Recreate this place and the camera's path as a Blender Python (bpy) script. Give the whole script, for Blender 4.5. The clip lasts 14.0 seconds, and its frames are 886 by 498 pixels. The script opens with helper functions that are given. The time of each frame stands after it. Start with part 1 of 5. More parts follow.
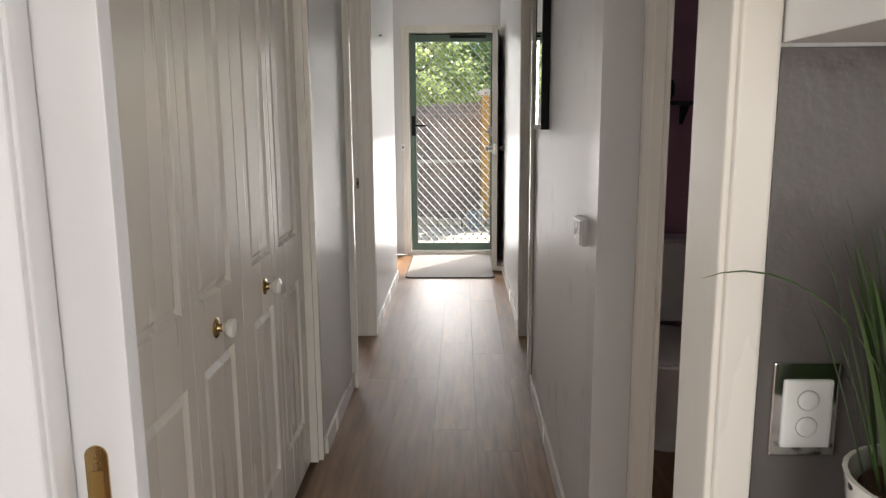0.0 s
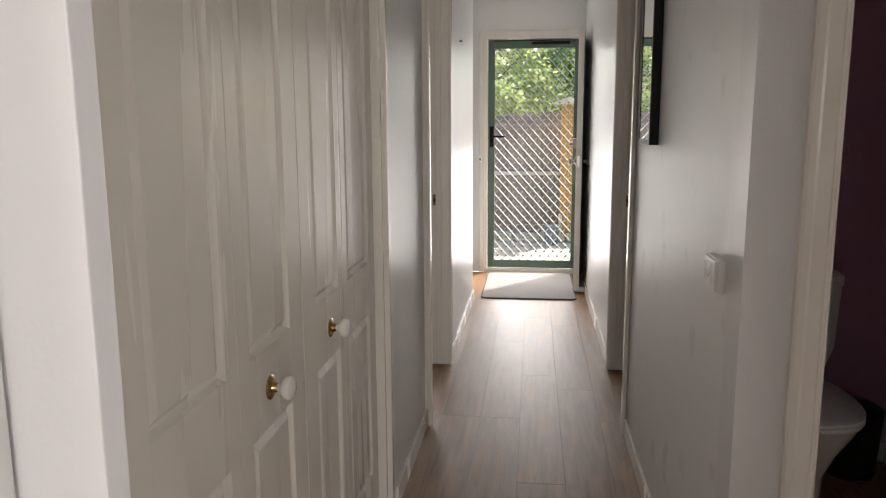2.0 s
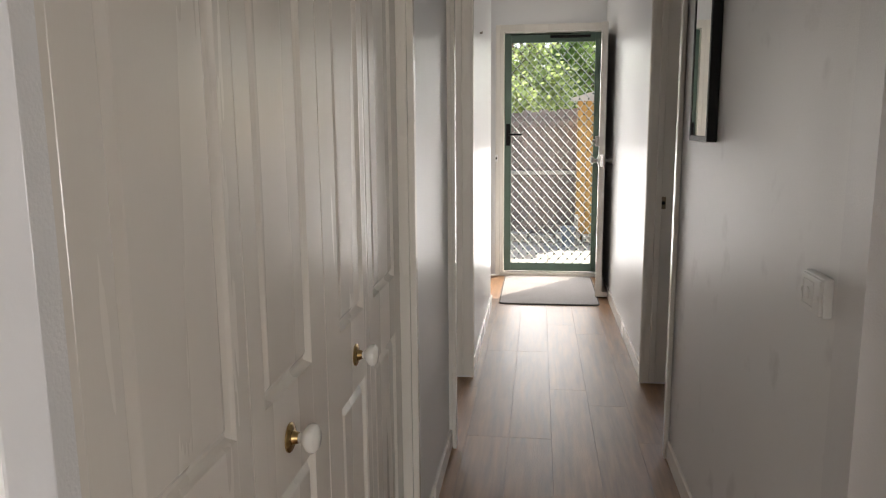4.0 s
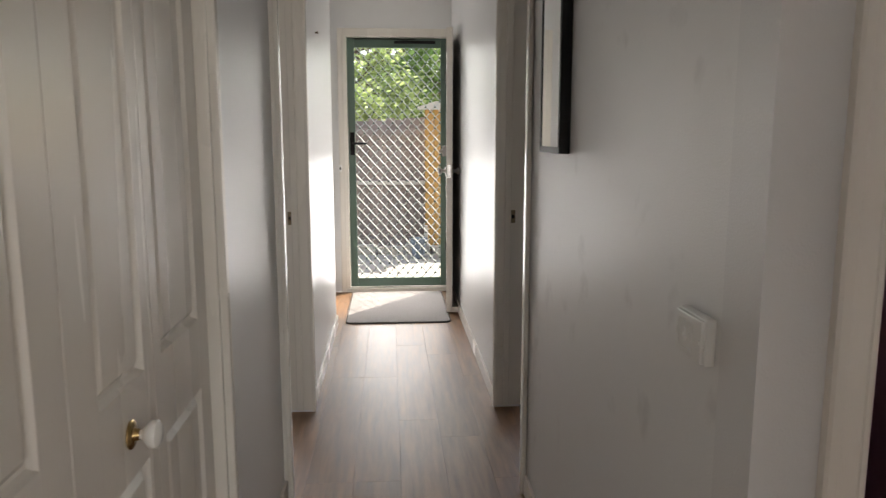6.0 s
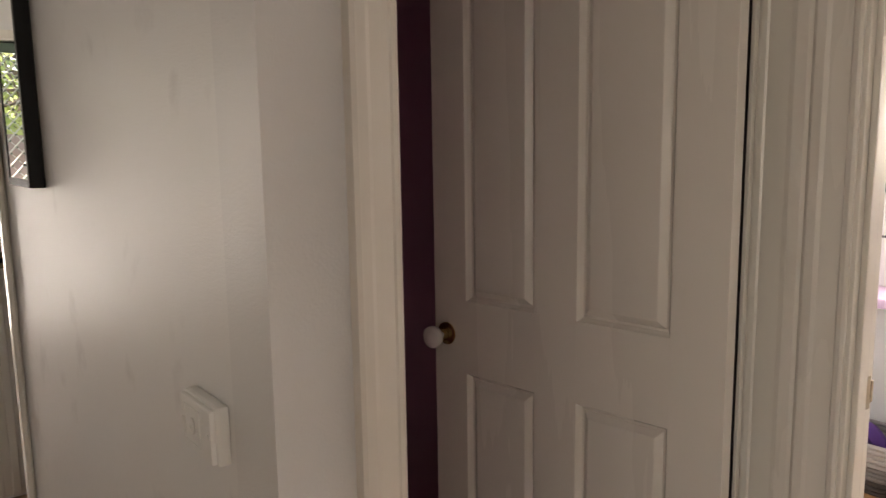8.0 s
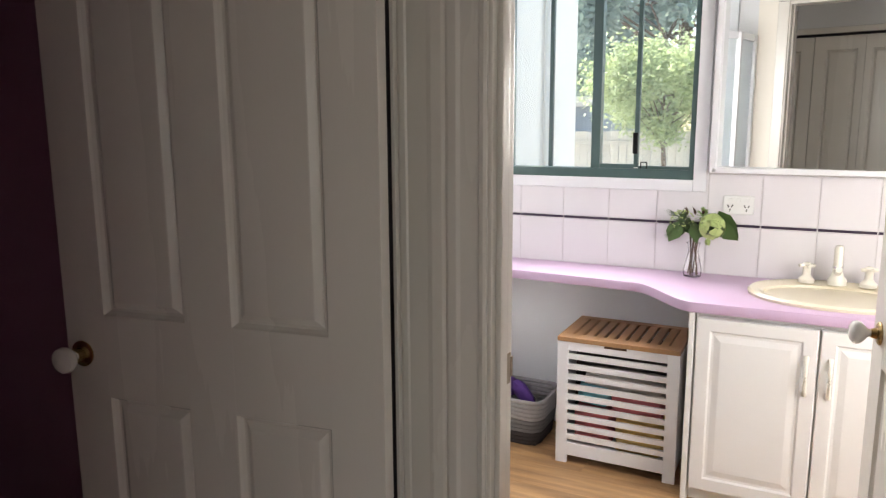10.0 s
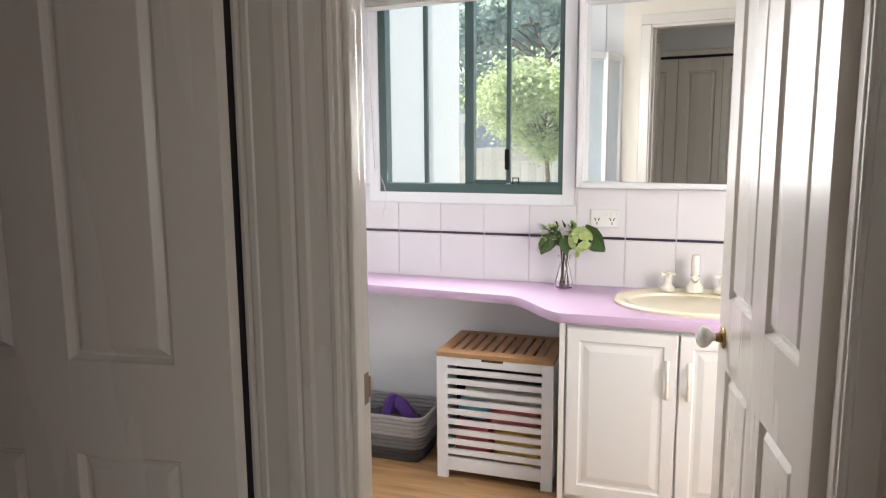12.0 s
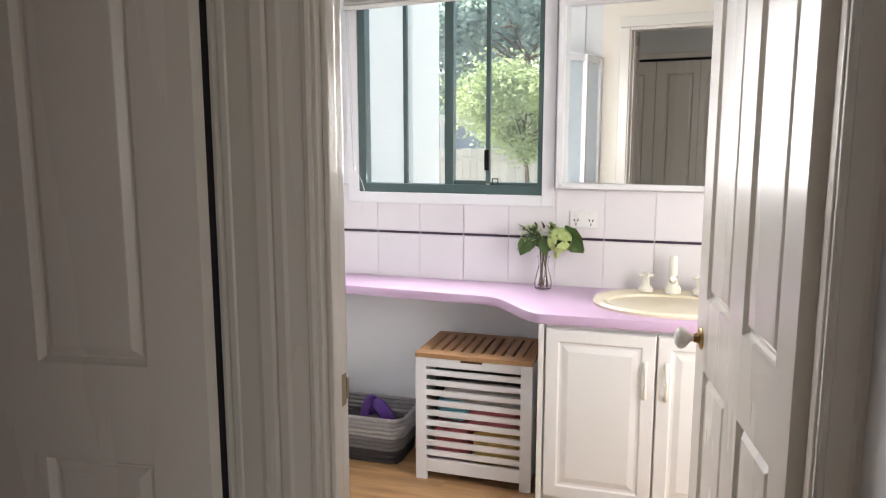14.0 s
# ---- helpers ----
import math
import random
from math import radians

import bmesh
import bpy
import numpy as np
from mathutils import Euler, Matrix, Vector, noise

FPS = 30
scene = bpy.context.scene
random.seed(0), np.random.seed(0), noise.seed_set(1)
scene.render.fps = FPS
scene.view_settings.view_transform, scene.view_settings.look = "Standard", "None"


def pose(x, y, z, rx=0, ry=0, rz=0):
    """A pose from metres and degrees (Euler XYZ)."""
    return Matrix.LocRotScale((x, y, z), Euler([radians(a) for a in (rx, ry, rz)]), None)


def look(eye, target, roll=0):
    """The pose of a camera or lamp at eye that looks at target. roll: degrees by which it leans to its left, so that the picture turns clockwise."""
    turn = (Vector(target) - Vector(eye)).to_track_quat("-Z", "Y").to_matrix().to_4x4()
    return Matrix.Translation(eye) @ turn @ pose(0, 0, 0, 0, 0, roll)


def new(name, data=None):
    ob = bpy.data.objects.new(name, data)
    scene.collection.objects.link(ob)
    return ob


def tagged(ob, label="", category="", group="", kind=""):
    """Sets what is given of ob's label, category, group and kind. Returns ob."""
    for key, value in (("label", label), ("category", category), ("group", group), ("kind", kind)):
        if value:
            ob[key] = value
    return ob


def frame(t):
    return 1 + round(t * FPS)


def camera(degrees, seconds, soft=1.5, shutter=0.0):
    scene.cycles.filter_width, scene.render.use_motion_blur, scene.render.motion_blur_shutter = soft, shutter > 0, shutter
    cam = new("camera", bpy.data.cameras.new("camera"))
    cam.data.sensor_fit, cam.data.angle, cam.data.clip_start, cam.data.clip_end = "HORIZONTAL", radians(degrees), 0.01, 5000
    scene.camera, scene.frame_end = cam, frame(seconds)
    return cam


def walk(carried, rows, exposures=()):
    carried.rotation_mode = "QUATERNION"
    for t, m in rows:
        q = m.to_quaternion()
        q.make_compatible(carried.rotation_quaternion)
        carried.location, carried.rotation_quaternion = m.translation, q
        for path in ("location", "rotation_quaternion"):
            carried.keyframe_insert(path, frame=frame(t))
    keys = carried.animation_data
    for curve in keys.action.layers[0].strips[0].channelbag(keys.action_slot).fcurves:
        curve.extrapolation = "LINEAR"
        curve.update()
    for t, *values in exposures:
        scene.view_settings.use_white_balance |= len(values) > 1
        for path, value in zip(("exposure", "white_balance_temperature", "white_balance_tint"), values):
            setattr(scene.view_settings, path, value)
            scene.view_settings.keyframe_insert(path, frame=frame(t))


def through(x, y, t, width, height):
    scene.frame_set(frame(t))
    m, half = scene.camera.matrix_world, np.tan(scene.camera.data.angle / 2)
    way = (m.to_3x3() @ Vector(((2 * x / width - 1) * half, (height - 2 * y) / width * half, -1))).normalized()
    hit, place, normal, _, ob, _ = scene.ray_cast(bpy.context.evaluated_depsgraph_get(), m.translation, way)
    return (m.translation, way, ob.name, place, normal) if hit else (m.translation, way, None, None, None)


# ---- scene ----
cam = camera(62.1, 14.0, soft=1.2, shutter=0.2)
PATH = [
    (0, (0.092, 0.147, 1.309), (0.04, 2.115, 0.956), -0.4),
    (0.5, (0.087, 0.267, 1.311), (-0.02, 2.234, 0.967), -0.4),
    (1, (0.058, 0.373, 1.316), (-0.095, 2.339, 0.981), -0.4),
    (1.5, (0.028, 0.447, 1.321), (-0.167, 2.41, 0.991), -0.4),
    (2, (0.015, 0.488, 1.324), (-0.226, 2.446, 0.995), -0.3),
    (2.5, (0.036, 0.55, 1.318), (-0.253, 2.5, 0.981), -0.1),
    (2.7, (0.019, 0.591, 1.301), (-0.258, 2.543, 0.967), -0.3),
    (5, (-0.126, 0.828, 1.325), (-0.356, 2.787, 0.995), -0.6),
    (5.5, (-0.113, 0.925, 1.319), (-0.194, 2.898, 0.997), -0.4),
    (6, (-0.058, 1.061, 1.314), (0.083, 3.032, 1.003), -0.0),
    (6.5, (-0.012, 1.145, 1.327), (0.39, 3.082, 1.028), 0.3),
    (7, (0.027, 1.237, 1.332), (0.788, 3.064, 1.049), -0.1),
    (7.5, (0.069, 1.278, 1.345), (1.115, 2.959, 1.062), -0.6),
    (8, (0.11, 1.29, 1.341), (1.342, 2.838, 1.054), -0.9),
    (8.5, (0.157, 1.299, 1.334), (1.532, 2.72, 1.029), -1.1),
    (9, (0.182, 1.346, 1.35), (1.735, 2.561, 1.017), -1.1),
    (11.3, (0.248, 1.248, 1.362), (2.099, 1.938, 1.048), -0.2),
    (11.5, (0.251, 1.248, 1.362), (2.11, 1.917, 1.052), -0.4),
    (12, (0.254, 1.238, 1.363), (2.127, 1.869, 1.057), -0.4),
    (12.5, (0.26, 1.236, 1.364), (2.142, 1.839, 1.057), -0.5),
    (13, (0.263, 1.232, 1.357), (2.151, 1.816, 1.05), -0.5),
    (13.5, (0.264, 1.233, 1.359), (2.157, 1.799, 1.052), -0.4),
    (14, (0.264, 1.24, 1.359), (2.154, 1.818, 1.056), -0.0),
]
walk(cam, [(t, look(eye, target, roll)) for t, eye, target, roll in PATH],
     exposures=[(0, 1.46, 6950, 12), (2.7, 1.46, 7100, 13), (5, 1.46, 7000, 12), (6, 1.40, 7020, 12), (6.5, 1.42, 7050, 12), (7.3, 1.62, 7400, 14), (8, 1.84, 8000, 16), (8.5, 1.86, 7900, 15), (9, 1.72, 7150, 13), (11.3, 1.38, 6900, 12), (12, 1.39, 6880, 12), (14, 1.39, 6880, 12)])

# ---- world, sun and large lights ----
SUN_WAY = Vector((-0.62, -0.78, -1.05)).normalized()
world = bpy.data.worlds.new("sky")
scene.world = world
world.use_nodes = True
wn = world.node_tree
sky = wn.nodes.new("ShaderNodeTexSky")
sky.sky_type = "NISHITA"
sky.sun_disc = False
sky.sun_elevation = math.asin(-SUN_WAY.z)
sky.sun_rotation = math.atan2(-SUN_WAY.x, -SUN_WAY.y)
wn.links.new(sky.outputs[0], wn.nodes["Background"].inputs[0])
wn.nodes["Background"].inputs[1].default_value = 0.15


def lamp(name, kind, m, energy, color=(1, 1, 1), size=(1, 1)):
    data = bpy.data.lights.new(name, kind)
    data.energy, data.color = energy, color
    if kind == "AREA":
        data.shape, data.size, data.size_y = "RECTANGLE", size[0], size[1]
    ob = new(name, data)
    ob.matrix_basis = m
    return ob


sun = lamp("sun", "SUN", look((0, 0, 8), Vector((0, 0, 8)) + SUN_WAY), 5.0, (1.0, 0.95, 0.87))
sun.data.angle = radians(0.5)
# daylight in the openings: entry door in two parts, bathroom window, unseen living room
lamp("entry_daylight", "AREA", look((0.18, 7.12, 1.05), (-0.06, 0.0, 0.95)), 3.1, (0.95, 0.97, 1.0), (0.36, 1.88)).data.spread = radians(160)
lamp("entry_daylight_low", "AREA", look((-0.19, 7.12, 0.60), (0.0, 0.0, 0.75)), 2.5, (0.95, 0.97, 1.0), (0.36, 1.0)).data.spread = radians(160)
lamp("bathroom_daylight", "AREA", look((3.13, 2.14, 1.5), (1.6, 2.2, 0.80)), 7.0, (0.95, 0.97, 1.0), (0.74, 0.72)).data.spread = radians(150)
# fill lamp on an unseen side wall, added to brighten the vanity front
lamp("bathroom_side_fill", "AREA", look((1.92, 0.315, 1.30), (2.7, 2.4, 0.4)), 8.6, (0.97, 0.985, 1.0), (0.72, 0.86))
# extra fill from the living room's unseen left side, for the nook
lamp("living_side_fill", "AREA", look((-3.42, -1.3, 1.25), (0.0, 1.2, 1.15)), 13.5, (1.0, 0.985, 0.965), (2.1, 1.8))
lamp("living_daylight", "AREA", look((0.46, -2.9, 1.2), (-0.4, 1.8, 1.1)), 19.5, (1.0, 0.985, 0.965), (1.35, 2.0))
# fill lamp in an unseen bedroom opening, added to brighten the hallway walls
lamp("bedroom_left_fill", "AREA", look((-1.45, 6.36, 1.45), (0.3, 2.6, 1.1)), 6.0, (1.0, 0.98, 1.0), (1.2, 1.1))


# ---- materials ----
def material(name, color, rough=0.5, metal=0.0, scale=8.0, amount=0.08, bump=0.02, fine=120.0, stretch=(1, 1, 1), per_piece=0.0,
             second=None, second_scale=1.2, gloss=0.0, vary=1.0):
    """Principled surface with two scales of variation and a fine relief."""
    m = bpy.data.materials.new(name)
    m.use_nodes = True
    nt = m.node_tree
    n, l = nt.nodes, nt.links
    b = n["Principled BSDF"]
    b.inputs["Roughness"].default_value, b.inputs["Metallic"].default_value = rough, metal
    if gloss:
        b.inputs["Coat Weight"].default_value, b.inputs["Coat Roughness"].default_value = gloss, 0.15
    co = n.new("ShaderNodeTexCoord")
    mp = n.new("ShaderNodeMapping")
    mp.inputs["Scale"].default_value = stretch
    l.new(co.outputs["Object"], mp.inputs[0])
    big = n.new("ShaderNodeTexNoise")
    big.inputs["Scale"].default_value, big.inputs["Detail"].default_value = scale, 6
    l.new(mp.outputs[0], big.inputs["Vector"])
    wide = n.new("ShaderNodeTexNoise")
    wide.inputs["Scale"].default_value, wide.inputs["Detail"].default_value = second_scale, 3
    l.new(mp.outputs[0], wide.inputs["Vector"])
    ramp = n.new("ShaderNodeMix")
    ramp.data_type = "RGBA"
    dark = second or tuple(c * (1 - amount) for c in color)
    lite = tuple(min(1, c * (1 + amount)) for c in color)
    ramp.inputs[6].default_value, ramp.inputs[7].default_value = (*dark, 1), (*lite, 1)
    mul = n.new("ShaderNodeMath")
    mul.operation = "MULTIPLY_ADD"
    mul.inputs[1].default_value = 0.6
    l.new(big.outputs[0], mul.inputs[0])
    half = n.new("ShaderNodeMath")
    half.operation = "MULTIPLY"
    half.inputs[1].default_value = 0.4
    l.new(wide.outputs[0], half.inputs[0])
    l.new(half.outputs[0], mul.inputs[2])
    l.new(mul.outputs[0], ramp.inputs[0])
    last = ramp.outputs[2]
    if per_piece:
        info = n.new("ShaderNodeObjectInfo")
        hsv = n.new("ShaderNodeHueSaturation")
        rng = n.new("ShaderNodeMapRange")
        rng.inputs[3].default_value, rng.inputs[4].default_value = 1 - per_piece, 1 + per_piece
        l.new(info.outputs["Random"], rng.inputs[0])
        l.new(rng.outputs[0], hsv.inputs["Value"])
        l.new(last, hsv.inputs["Color"])
        last = hsv.outputs[0]
    l.new(last, b.inputs["Base Color"])
    small = n.new("ShaderNodeTexNoise")
    small.inputs["Scale"].default_value, small.inputs["Detail"].default_value = fine, 4
    l.new(mp.outputs[0], small.inputs["Vector"])
    bp = n.new("ShaderNodeBump")
    bp.inputs["Strength"].default_value, bp.inputs["Distance"].default_value = min(1.0, bump * 10), 0.002
    l.new(small.outputs[0], bp.inputs["Height"])
    l.new(bp.outputs[0], b.inputs["Normal"])
    rr = n.new("ShaderNodeMapRange")
    rr.inputs[3].default_value, rr.inputs[4].default_value = max(0.02, rough - 0.06 * vary), min(1, rough + 0.08 * vary)
    l.new(big.outputs[0], rr.inputs[0])
    l.new(rr.outputs[0], b.inputs["Roughness"])
    return m


WALL = material("wall_paint", (0.75, 0.75, 0.75), 0.36, scale=3, amount=0.04, bump=0.03, fine=260)
TRIM = material("gloss_trim_paint", (0.77, 0.73, 0.67), 0.25, scale=5, amount=0.04, bump=0.012, fine=90, stretch=(1, 1, 0.15))
DOOR = material("door_paint", (0.76, 0.72, 0.66), 0.27, scale=6, amount=0.02, vary=0.2, bump=0.01, fine=130, stretch=(1, 1, 0.07))
SCUFFED = material("wall_paint_scuffed", (0.80, 0.80, 0.795), 0.42, scale=3, amount=0.04, bump=0.03, fine=260)
nt = SCUFFED.node_tree
nz, rp, mxc = nt.nodes.new("ShaderNodeTexNoise"), nt.nodes.new("ShaderNodeMapRange"), nt.nodes.new("ShaderNodeMix")
tc = nt.nodes.new("ShaderNodeTexCoord")
nz.inputs["Scale"].default_value, nz.inputs["Detail"].default_value = 6.5, 4
nt.links.new(tc.outputs["Object"], nz.inputs["Vector"])
rp.inputs[1].default_value, rp.inputs[2].default_value, rp.inputs[4].default_value = 0.60, 0.72, 0.30
nt.links.new(nz.outputs[0], rp.inputs[0])
mxc.data_type = "RGBA"
mxc.inputs[7].default_value = (0.36, 0.34, 0.33, 1)
bs = nt.nodes["Principled BSDF"]
nt.links.new(bs.inputs["Base Color"].links[0].from_socket, mxc.inputs[6])
nt.links.new(rp.outputs[0], mxc.inputs[0])
nt.links.new(mxc.outputs[2], bs.inputs["Base Color"])
CEIL = material("ceiling_paint", (0.8, 0.8, 0.79), 0.8, amount=0.02)
PURPLE = material("purple_paint", (0.48, 0.27, 0.38), 0.5, scale=4, amount=0.06)
BATHWALL = material("bathroom_paint", (0.84, 0.85, 0.87), 0.5, scale=3, amount=0.03)
BATHCREAM = material("bathroom_cream_paint", (0.85, 0.79, 0.70), 0.5, scale=3, amount=0.03)
PLANK = material("vinyl_plank", (0.30, 0.165, 0.085), 0.37, scale=7, amount=0.3, bump=0.04, fine=90, stretch=(6, 0.6, 1),
                 per_piece=0.12, second=(0.15, 0.085, 0.046), second_scale=3)
BATHPLANK = material("honey_vinyl_plank", (0.50, 0.30, 0.145), 0.36, scale=5, amount=0.25, bump=0.04, fine=90, stretch=(6, 0.6, 1),
                     per_piece=0.08, second=(0.27, 0.15, 0.07), second_scale=2)


def woodify(m, lo=0.36, hi=0.66, streak=0.55):
    """Shift the grain from plank to plank, widen its contrast and lay fine dark streaks along the board."""
    nt = m.node_tree
    n, l = nt.nodes, nt.links
    bsdf = n["Principled BSDF"]
    info, add = n.new("ShaderNodeObjectInfo"), n.new("ShaderNodeVectorMath")
    mul = n.new("ShaderNodeMath")
    mul.operation, mul.inputs[1].default_value = "MULTIPLY", 53.0
    l.new(info.outputs["Random"], mul.inputs[0])
    mp = [x for x in n if x.type == "MAPPING"][0]
    l.new(mul.outputs[0], add.inputs[1])
    l.new(mp.outputs[0], add.inputs[0])
    for tex in [x for x in n if x.type == "TEX_NOISE"]:
        l.new(add.outputs[0], tex.inputs["Vector"])
    mix = [x for x in n if x.type == "MIX"][0]
    src = mix.inputs[0].links[0].from_socket
    wide = n.new("ShaderNodeMapRange")
    wide.inputs[1].default_value, wide.inputs[2].default_value = lo, hi
    l.new(src, wide.inputs[0])
    l.new(wide.outputs[0], mix.inputs[0])
    fine, scale = n.new("ShaderNodeTexNoise"), n.new("ShaderNodeVectorMath")
    scale.operation = "MULTIPLY"
    scale.inputs[1].default_value = (4.5, 1.5, 1.0)
    l.new(add.outputs[0], scale.inputs[0])
    l.new(scale.outputs[0], fine.inputs["Vector"])
    fine.inputs["Scale"].default_value, fine.inputs["Detail"].default_value = 1.6, 5
    band = n.new("ShaderNodeMapRange")
    band.inputs[1].default_value, band.inputs[2].default_value = 0.52, 0.72
    band.inputs[3].default_value, band.inputs[4].default_value = 0.0, streak
    l.new(fine.outputs[0], band.inputs[0])
    dark = n.new("ShaderNodeMix")
    dark.data_type, dark.blend_type = "RGBA", "MULTIPLY"
    dark.inputs[7].default_value = (0.42, 0.36, 0.32, 1)
    l.new(band.outputs[0], dark.inputs[0])
    l.new(bsdf.inputs["Base Color"].links[0].from_socket, dark.inputs[6])
    l.new(dark.outputs[2], bsdf.inputs["Base Color"])


woodify(PLANK, 0.3, 0.72, streak=0.25)
woodify(BATHPLANK)
JOINT = material("plank_joint", (0.17, 0.10, 0.06), 0.5)
GREENMETAL = material("green_powder_coat", (0.08, 0.135, 0.105), 0.35, scale=20, amount=0.08)
MESHMETAL = material("grille_metal", (0.52, 0.56, 0.54), 0.45)
SATIN = material("satin_nickel", (0.34, 0.33, 0.31), 0.42, metal=1.0, scale=30)
BLACK = material("black_plastic", (0.008, 0.008, 0.009), 0.45)
WINMETAL = material("grey_green_aluminium", (0.06, 0.105, 0.102), 0.4, scale=20, amount=0.06)
AGED = material("aged_brass", (0.22, 0.17, 0.11), 0.4, metal=0.8, scale=30)
BLACK.node_tree.nodes["Principled BSDF"].inputs["Specular IOR Level"].default_value = 0.15
BRASS = material("brass", (0.42, 0.29, 0.13), 0.16, metal=1.0, scale=30)
CHROME = material("chrome", (0.72, 0.72, 0.73), 0.12, metal=1.0, scale=30, amount=0.03, bump=0.002)
PORCELAIN = material("porcelain_white", (0.82, 0.80, 0.76), 0.12, amount=0.02, bump=0.001)
PLASTIC = material("white_plastic", (0.80, 0.80, 0.78), 0.3, amount=0.02, bump=0.003)
MAT = material("entry_mat_wool", (0.30, 0.28, 0.27), 0.95, scale=60, amount=0.2, bump=0.09, fine=420)
MATEDGE = material("mat_binding", (0.06, 0.055, 0.05), 0.9)
BACK = material("dark_room", (0.25, 0.24, 0.23), 0.8)


LILAC = material("lilac_laminate", (0.60, 0.43, 0.60), 0.32, scale=14, amount=0.05, bump=0.01)
TILE = material("wall_tile_glaze", (0.76, 0.735, 0.75), 0.16, scale=6, amount=0.03, bump=0.002, per_piece=0.02)
GROUT = material("grout", (0.68, 0.65, 0.65), 0.85)
LISTEL = material("dark_listel_tile", (0.05, 0.035, 0.06), 0.2, amount=0.1)
CREAM = material("cream_ceramic", (0.80, 0.72, 0.55), 0.12, amount=0.02, bump=0.001)
IVORY = material("ivory_plastic", (0.82, 0.79, 0.70), 0.25, amount=0.02, bump=0.002)
VINYLDOOR = material("white_vinyl_cabinet", (0.82, 0.81, 0.80), 0.3, scale=4, amount=0.02, bump=0.006)
BAMBOO = material("bamboo_wood", (0.42, 0.24, 0.12), 0.42, scale=12, amount=0.25, bump=0.03, stretch=(1, 8, 1), second=(0.30, 0.16, 0.075))
WHITEWOOD = material("white_lacquer", (0.80, 0.80, 0.82), 0.32, amount=0.02)
# near-black for painted shade in hinge gap and hamper, and for a dark cloth
SHADE_AND_CLOTH = material("dark_shade_and_cloth", (0.06, 0.055, 0.06), 0.8)
ROPE_L = material("rope_light_grey", (0.36, 0.345, 0.345), 0.95, scale=40, amount=0.25, bump=0.08, fine=200)
ROPE_M = material("rope_mid_grey", (0.17, 0.165, 0.17), 0.95, scale=40, amount=0.25, bump=0.08, fine=200)
ROPE_D = material("rope_dark_grey", (0.055, 0.048, 0.05), 0.95, scale=40, amount=0.25, bump=0.08, fine=200)
VIOLET = material("violet_cloth", (0.13, 0.05, 0.30), 0.7, scale=20, amount=0.2)
CLOTH_R = material("red_cloth", (0.72, 0.20, 0.24), 0.9, scale=25, amount=0.3)
CLOTH_B = material("blue_cloth", (0.20, 0.58, 0.70), 0.9, scale=25, amount=0.3)
CLOTH_Y = material("ochre_cloth", (0.70, 0.48, 0.16), 0.9, scale=25, amount=0.3)
CLOTH_W = material("pale_cloth", (0.6, 0.58, 0.56), 0.9, scale=25, amount=0.3)
SPLASH = material("grey_glass_tile", (0.12, 0.108, 0.105), 0.14, scale=9, amount=0.1, bump=0.07, fine=46)
def leafy(name, color, second, through=0.45):
    """Leaves that let part of the light through."""
    m = material(name, color, 0.5, scale=3, amount=0.4, second=second)
    nt = m.node_tree
    b, out = nt.nodes["Principled BSDF"], nt.nodes["Material Output"]
    tl, mx = nt.nodes.new("ShaderNodeBsdfTranslucent"), nt.nodes.new("ShaderNodeMixShader")
    nt.links.new(b.inputs["Base Color"].links[0].from_socket, tl.inputs[0])
    mx.inputs[0].default_value = through
    nt.links.new(b.outputs[0], mx.inputs[1])
    nt.links.new(tl.outputs[0], mx.inputs[2])
    nt.links.new(mx.outputs[0], out.inputs[0])
    return m


LEAF = material("leaf_green", (0.065, 0.12, 0.028), 0.4, scale=6, amount=0.4, second=(0.022, 0.05, 0.016))
LEAFLITE = leafy("leaf_light", (0.42, 0.49, 0.22), (0.24, 0.33, 0.12), 0.5)
LEAFMID = leafy("leaf_mid", (0.27, 0.39, 0.13), (0.13, 0.22, 0.06), 0.5)
# far trees: bluish distance haze is put into the leaf colour
LEAFTEAL_HAZE = leafy("leaf_teal_haze", (0.40, 0.49, 0.44), (0.26, 0.34, 0.31), 0.55)
LEAFPALE = leafy("leaf_pale", (0.42, 0.48, 0.28), (0.28, 0.36, 0.18), 0.55)
LEAFDARK = leafy("leaf_dark", (0.25, 0.35, 0.20), (0.13, 0.20, 0.11), 0.5)
PETAL = material("pale_green_petal", (0.46, 0.56, 0.22), 0.6, scale=12, amount=0.2)
STEM = material("brown_stem", (0.09, 0.045, 0.025), 0.7)
BARK = material("bark", (0.16, 0.12, 0.09), 0.9, scale=12, amount=0.35, bump=0.1, fine=40)
FENCE = material("weathered_fence", (0.31, 0.265, 0.255), 0.85, scale=6, amount=0.3, bump=0.08, stretch=(8, 8, 0.6), per_piece=0.18)
RAIL = material("pale_rail", (0.6, 0.58, 0.54), 0.6, amount=0.1)
TIMBER = material("new_timber", (0.56, 0.33, 0.11), 0.6, scale=8, amount=0.2, bump=0.05, stretch=(6, 6, 0.5), per_piece=0.1)
PAVING = material("pale_concrete", (0.50, 0.47, 0.42), 0.85, scale=4, amount=0.15, bump=0.06, fine=60)
PALING = material("pale_paling", (0.55, 0.53, 0.50), 0.8, scale=6, amount=0.15, bump=0.05, stretch=(6, 6, 0.5), per_piece=0.1)
HOUSEWHITE = material("white_render", (0.86, 0.83, 0.77), 0.8, scale=4, amount=0.04, bump=0.03)
SHED = material("blue_grey_steel", (0.22, 0.27, 0.33), 0.5, scale=3, amount=0.1)
BLIND = material("blind_slat", (0.72, 0.70, 0.66), 0.5, amount=0.04)
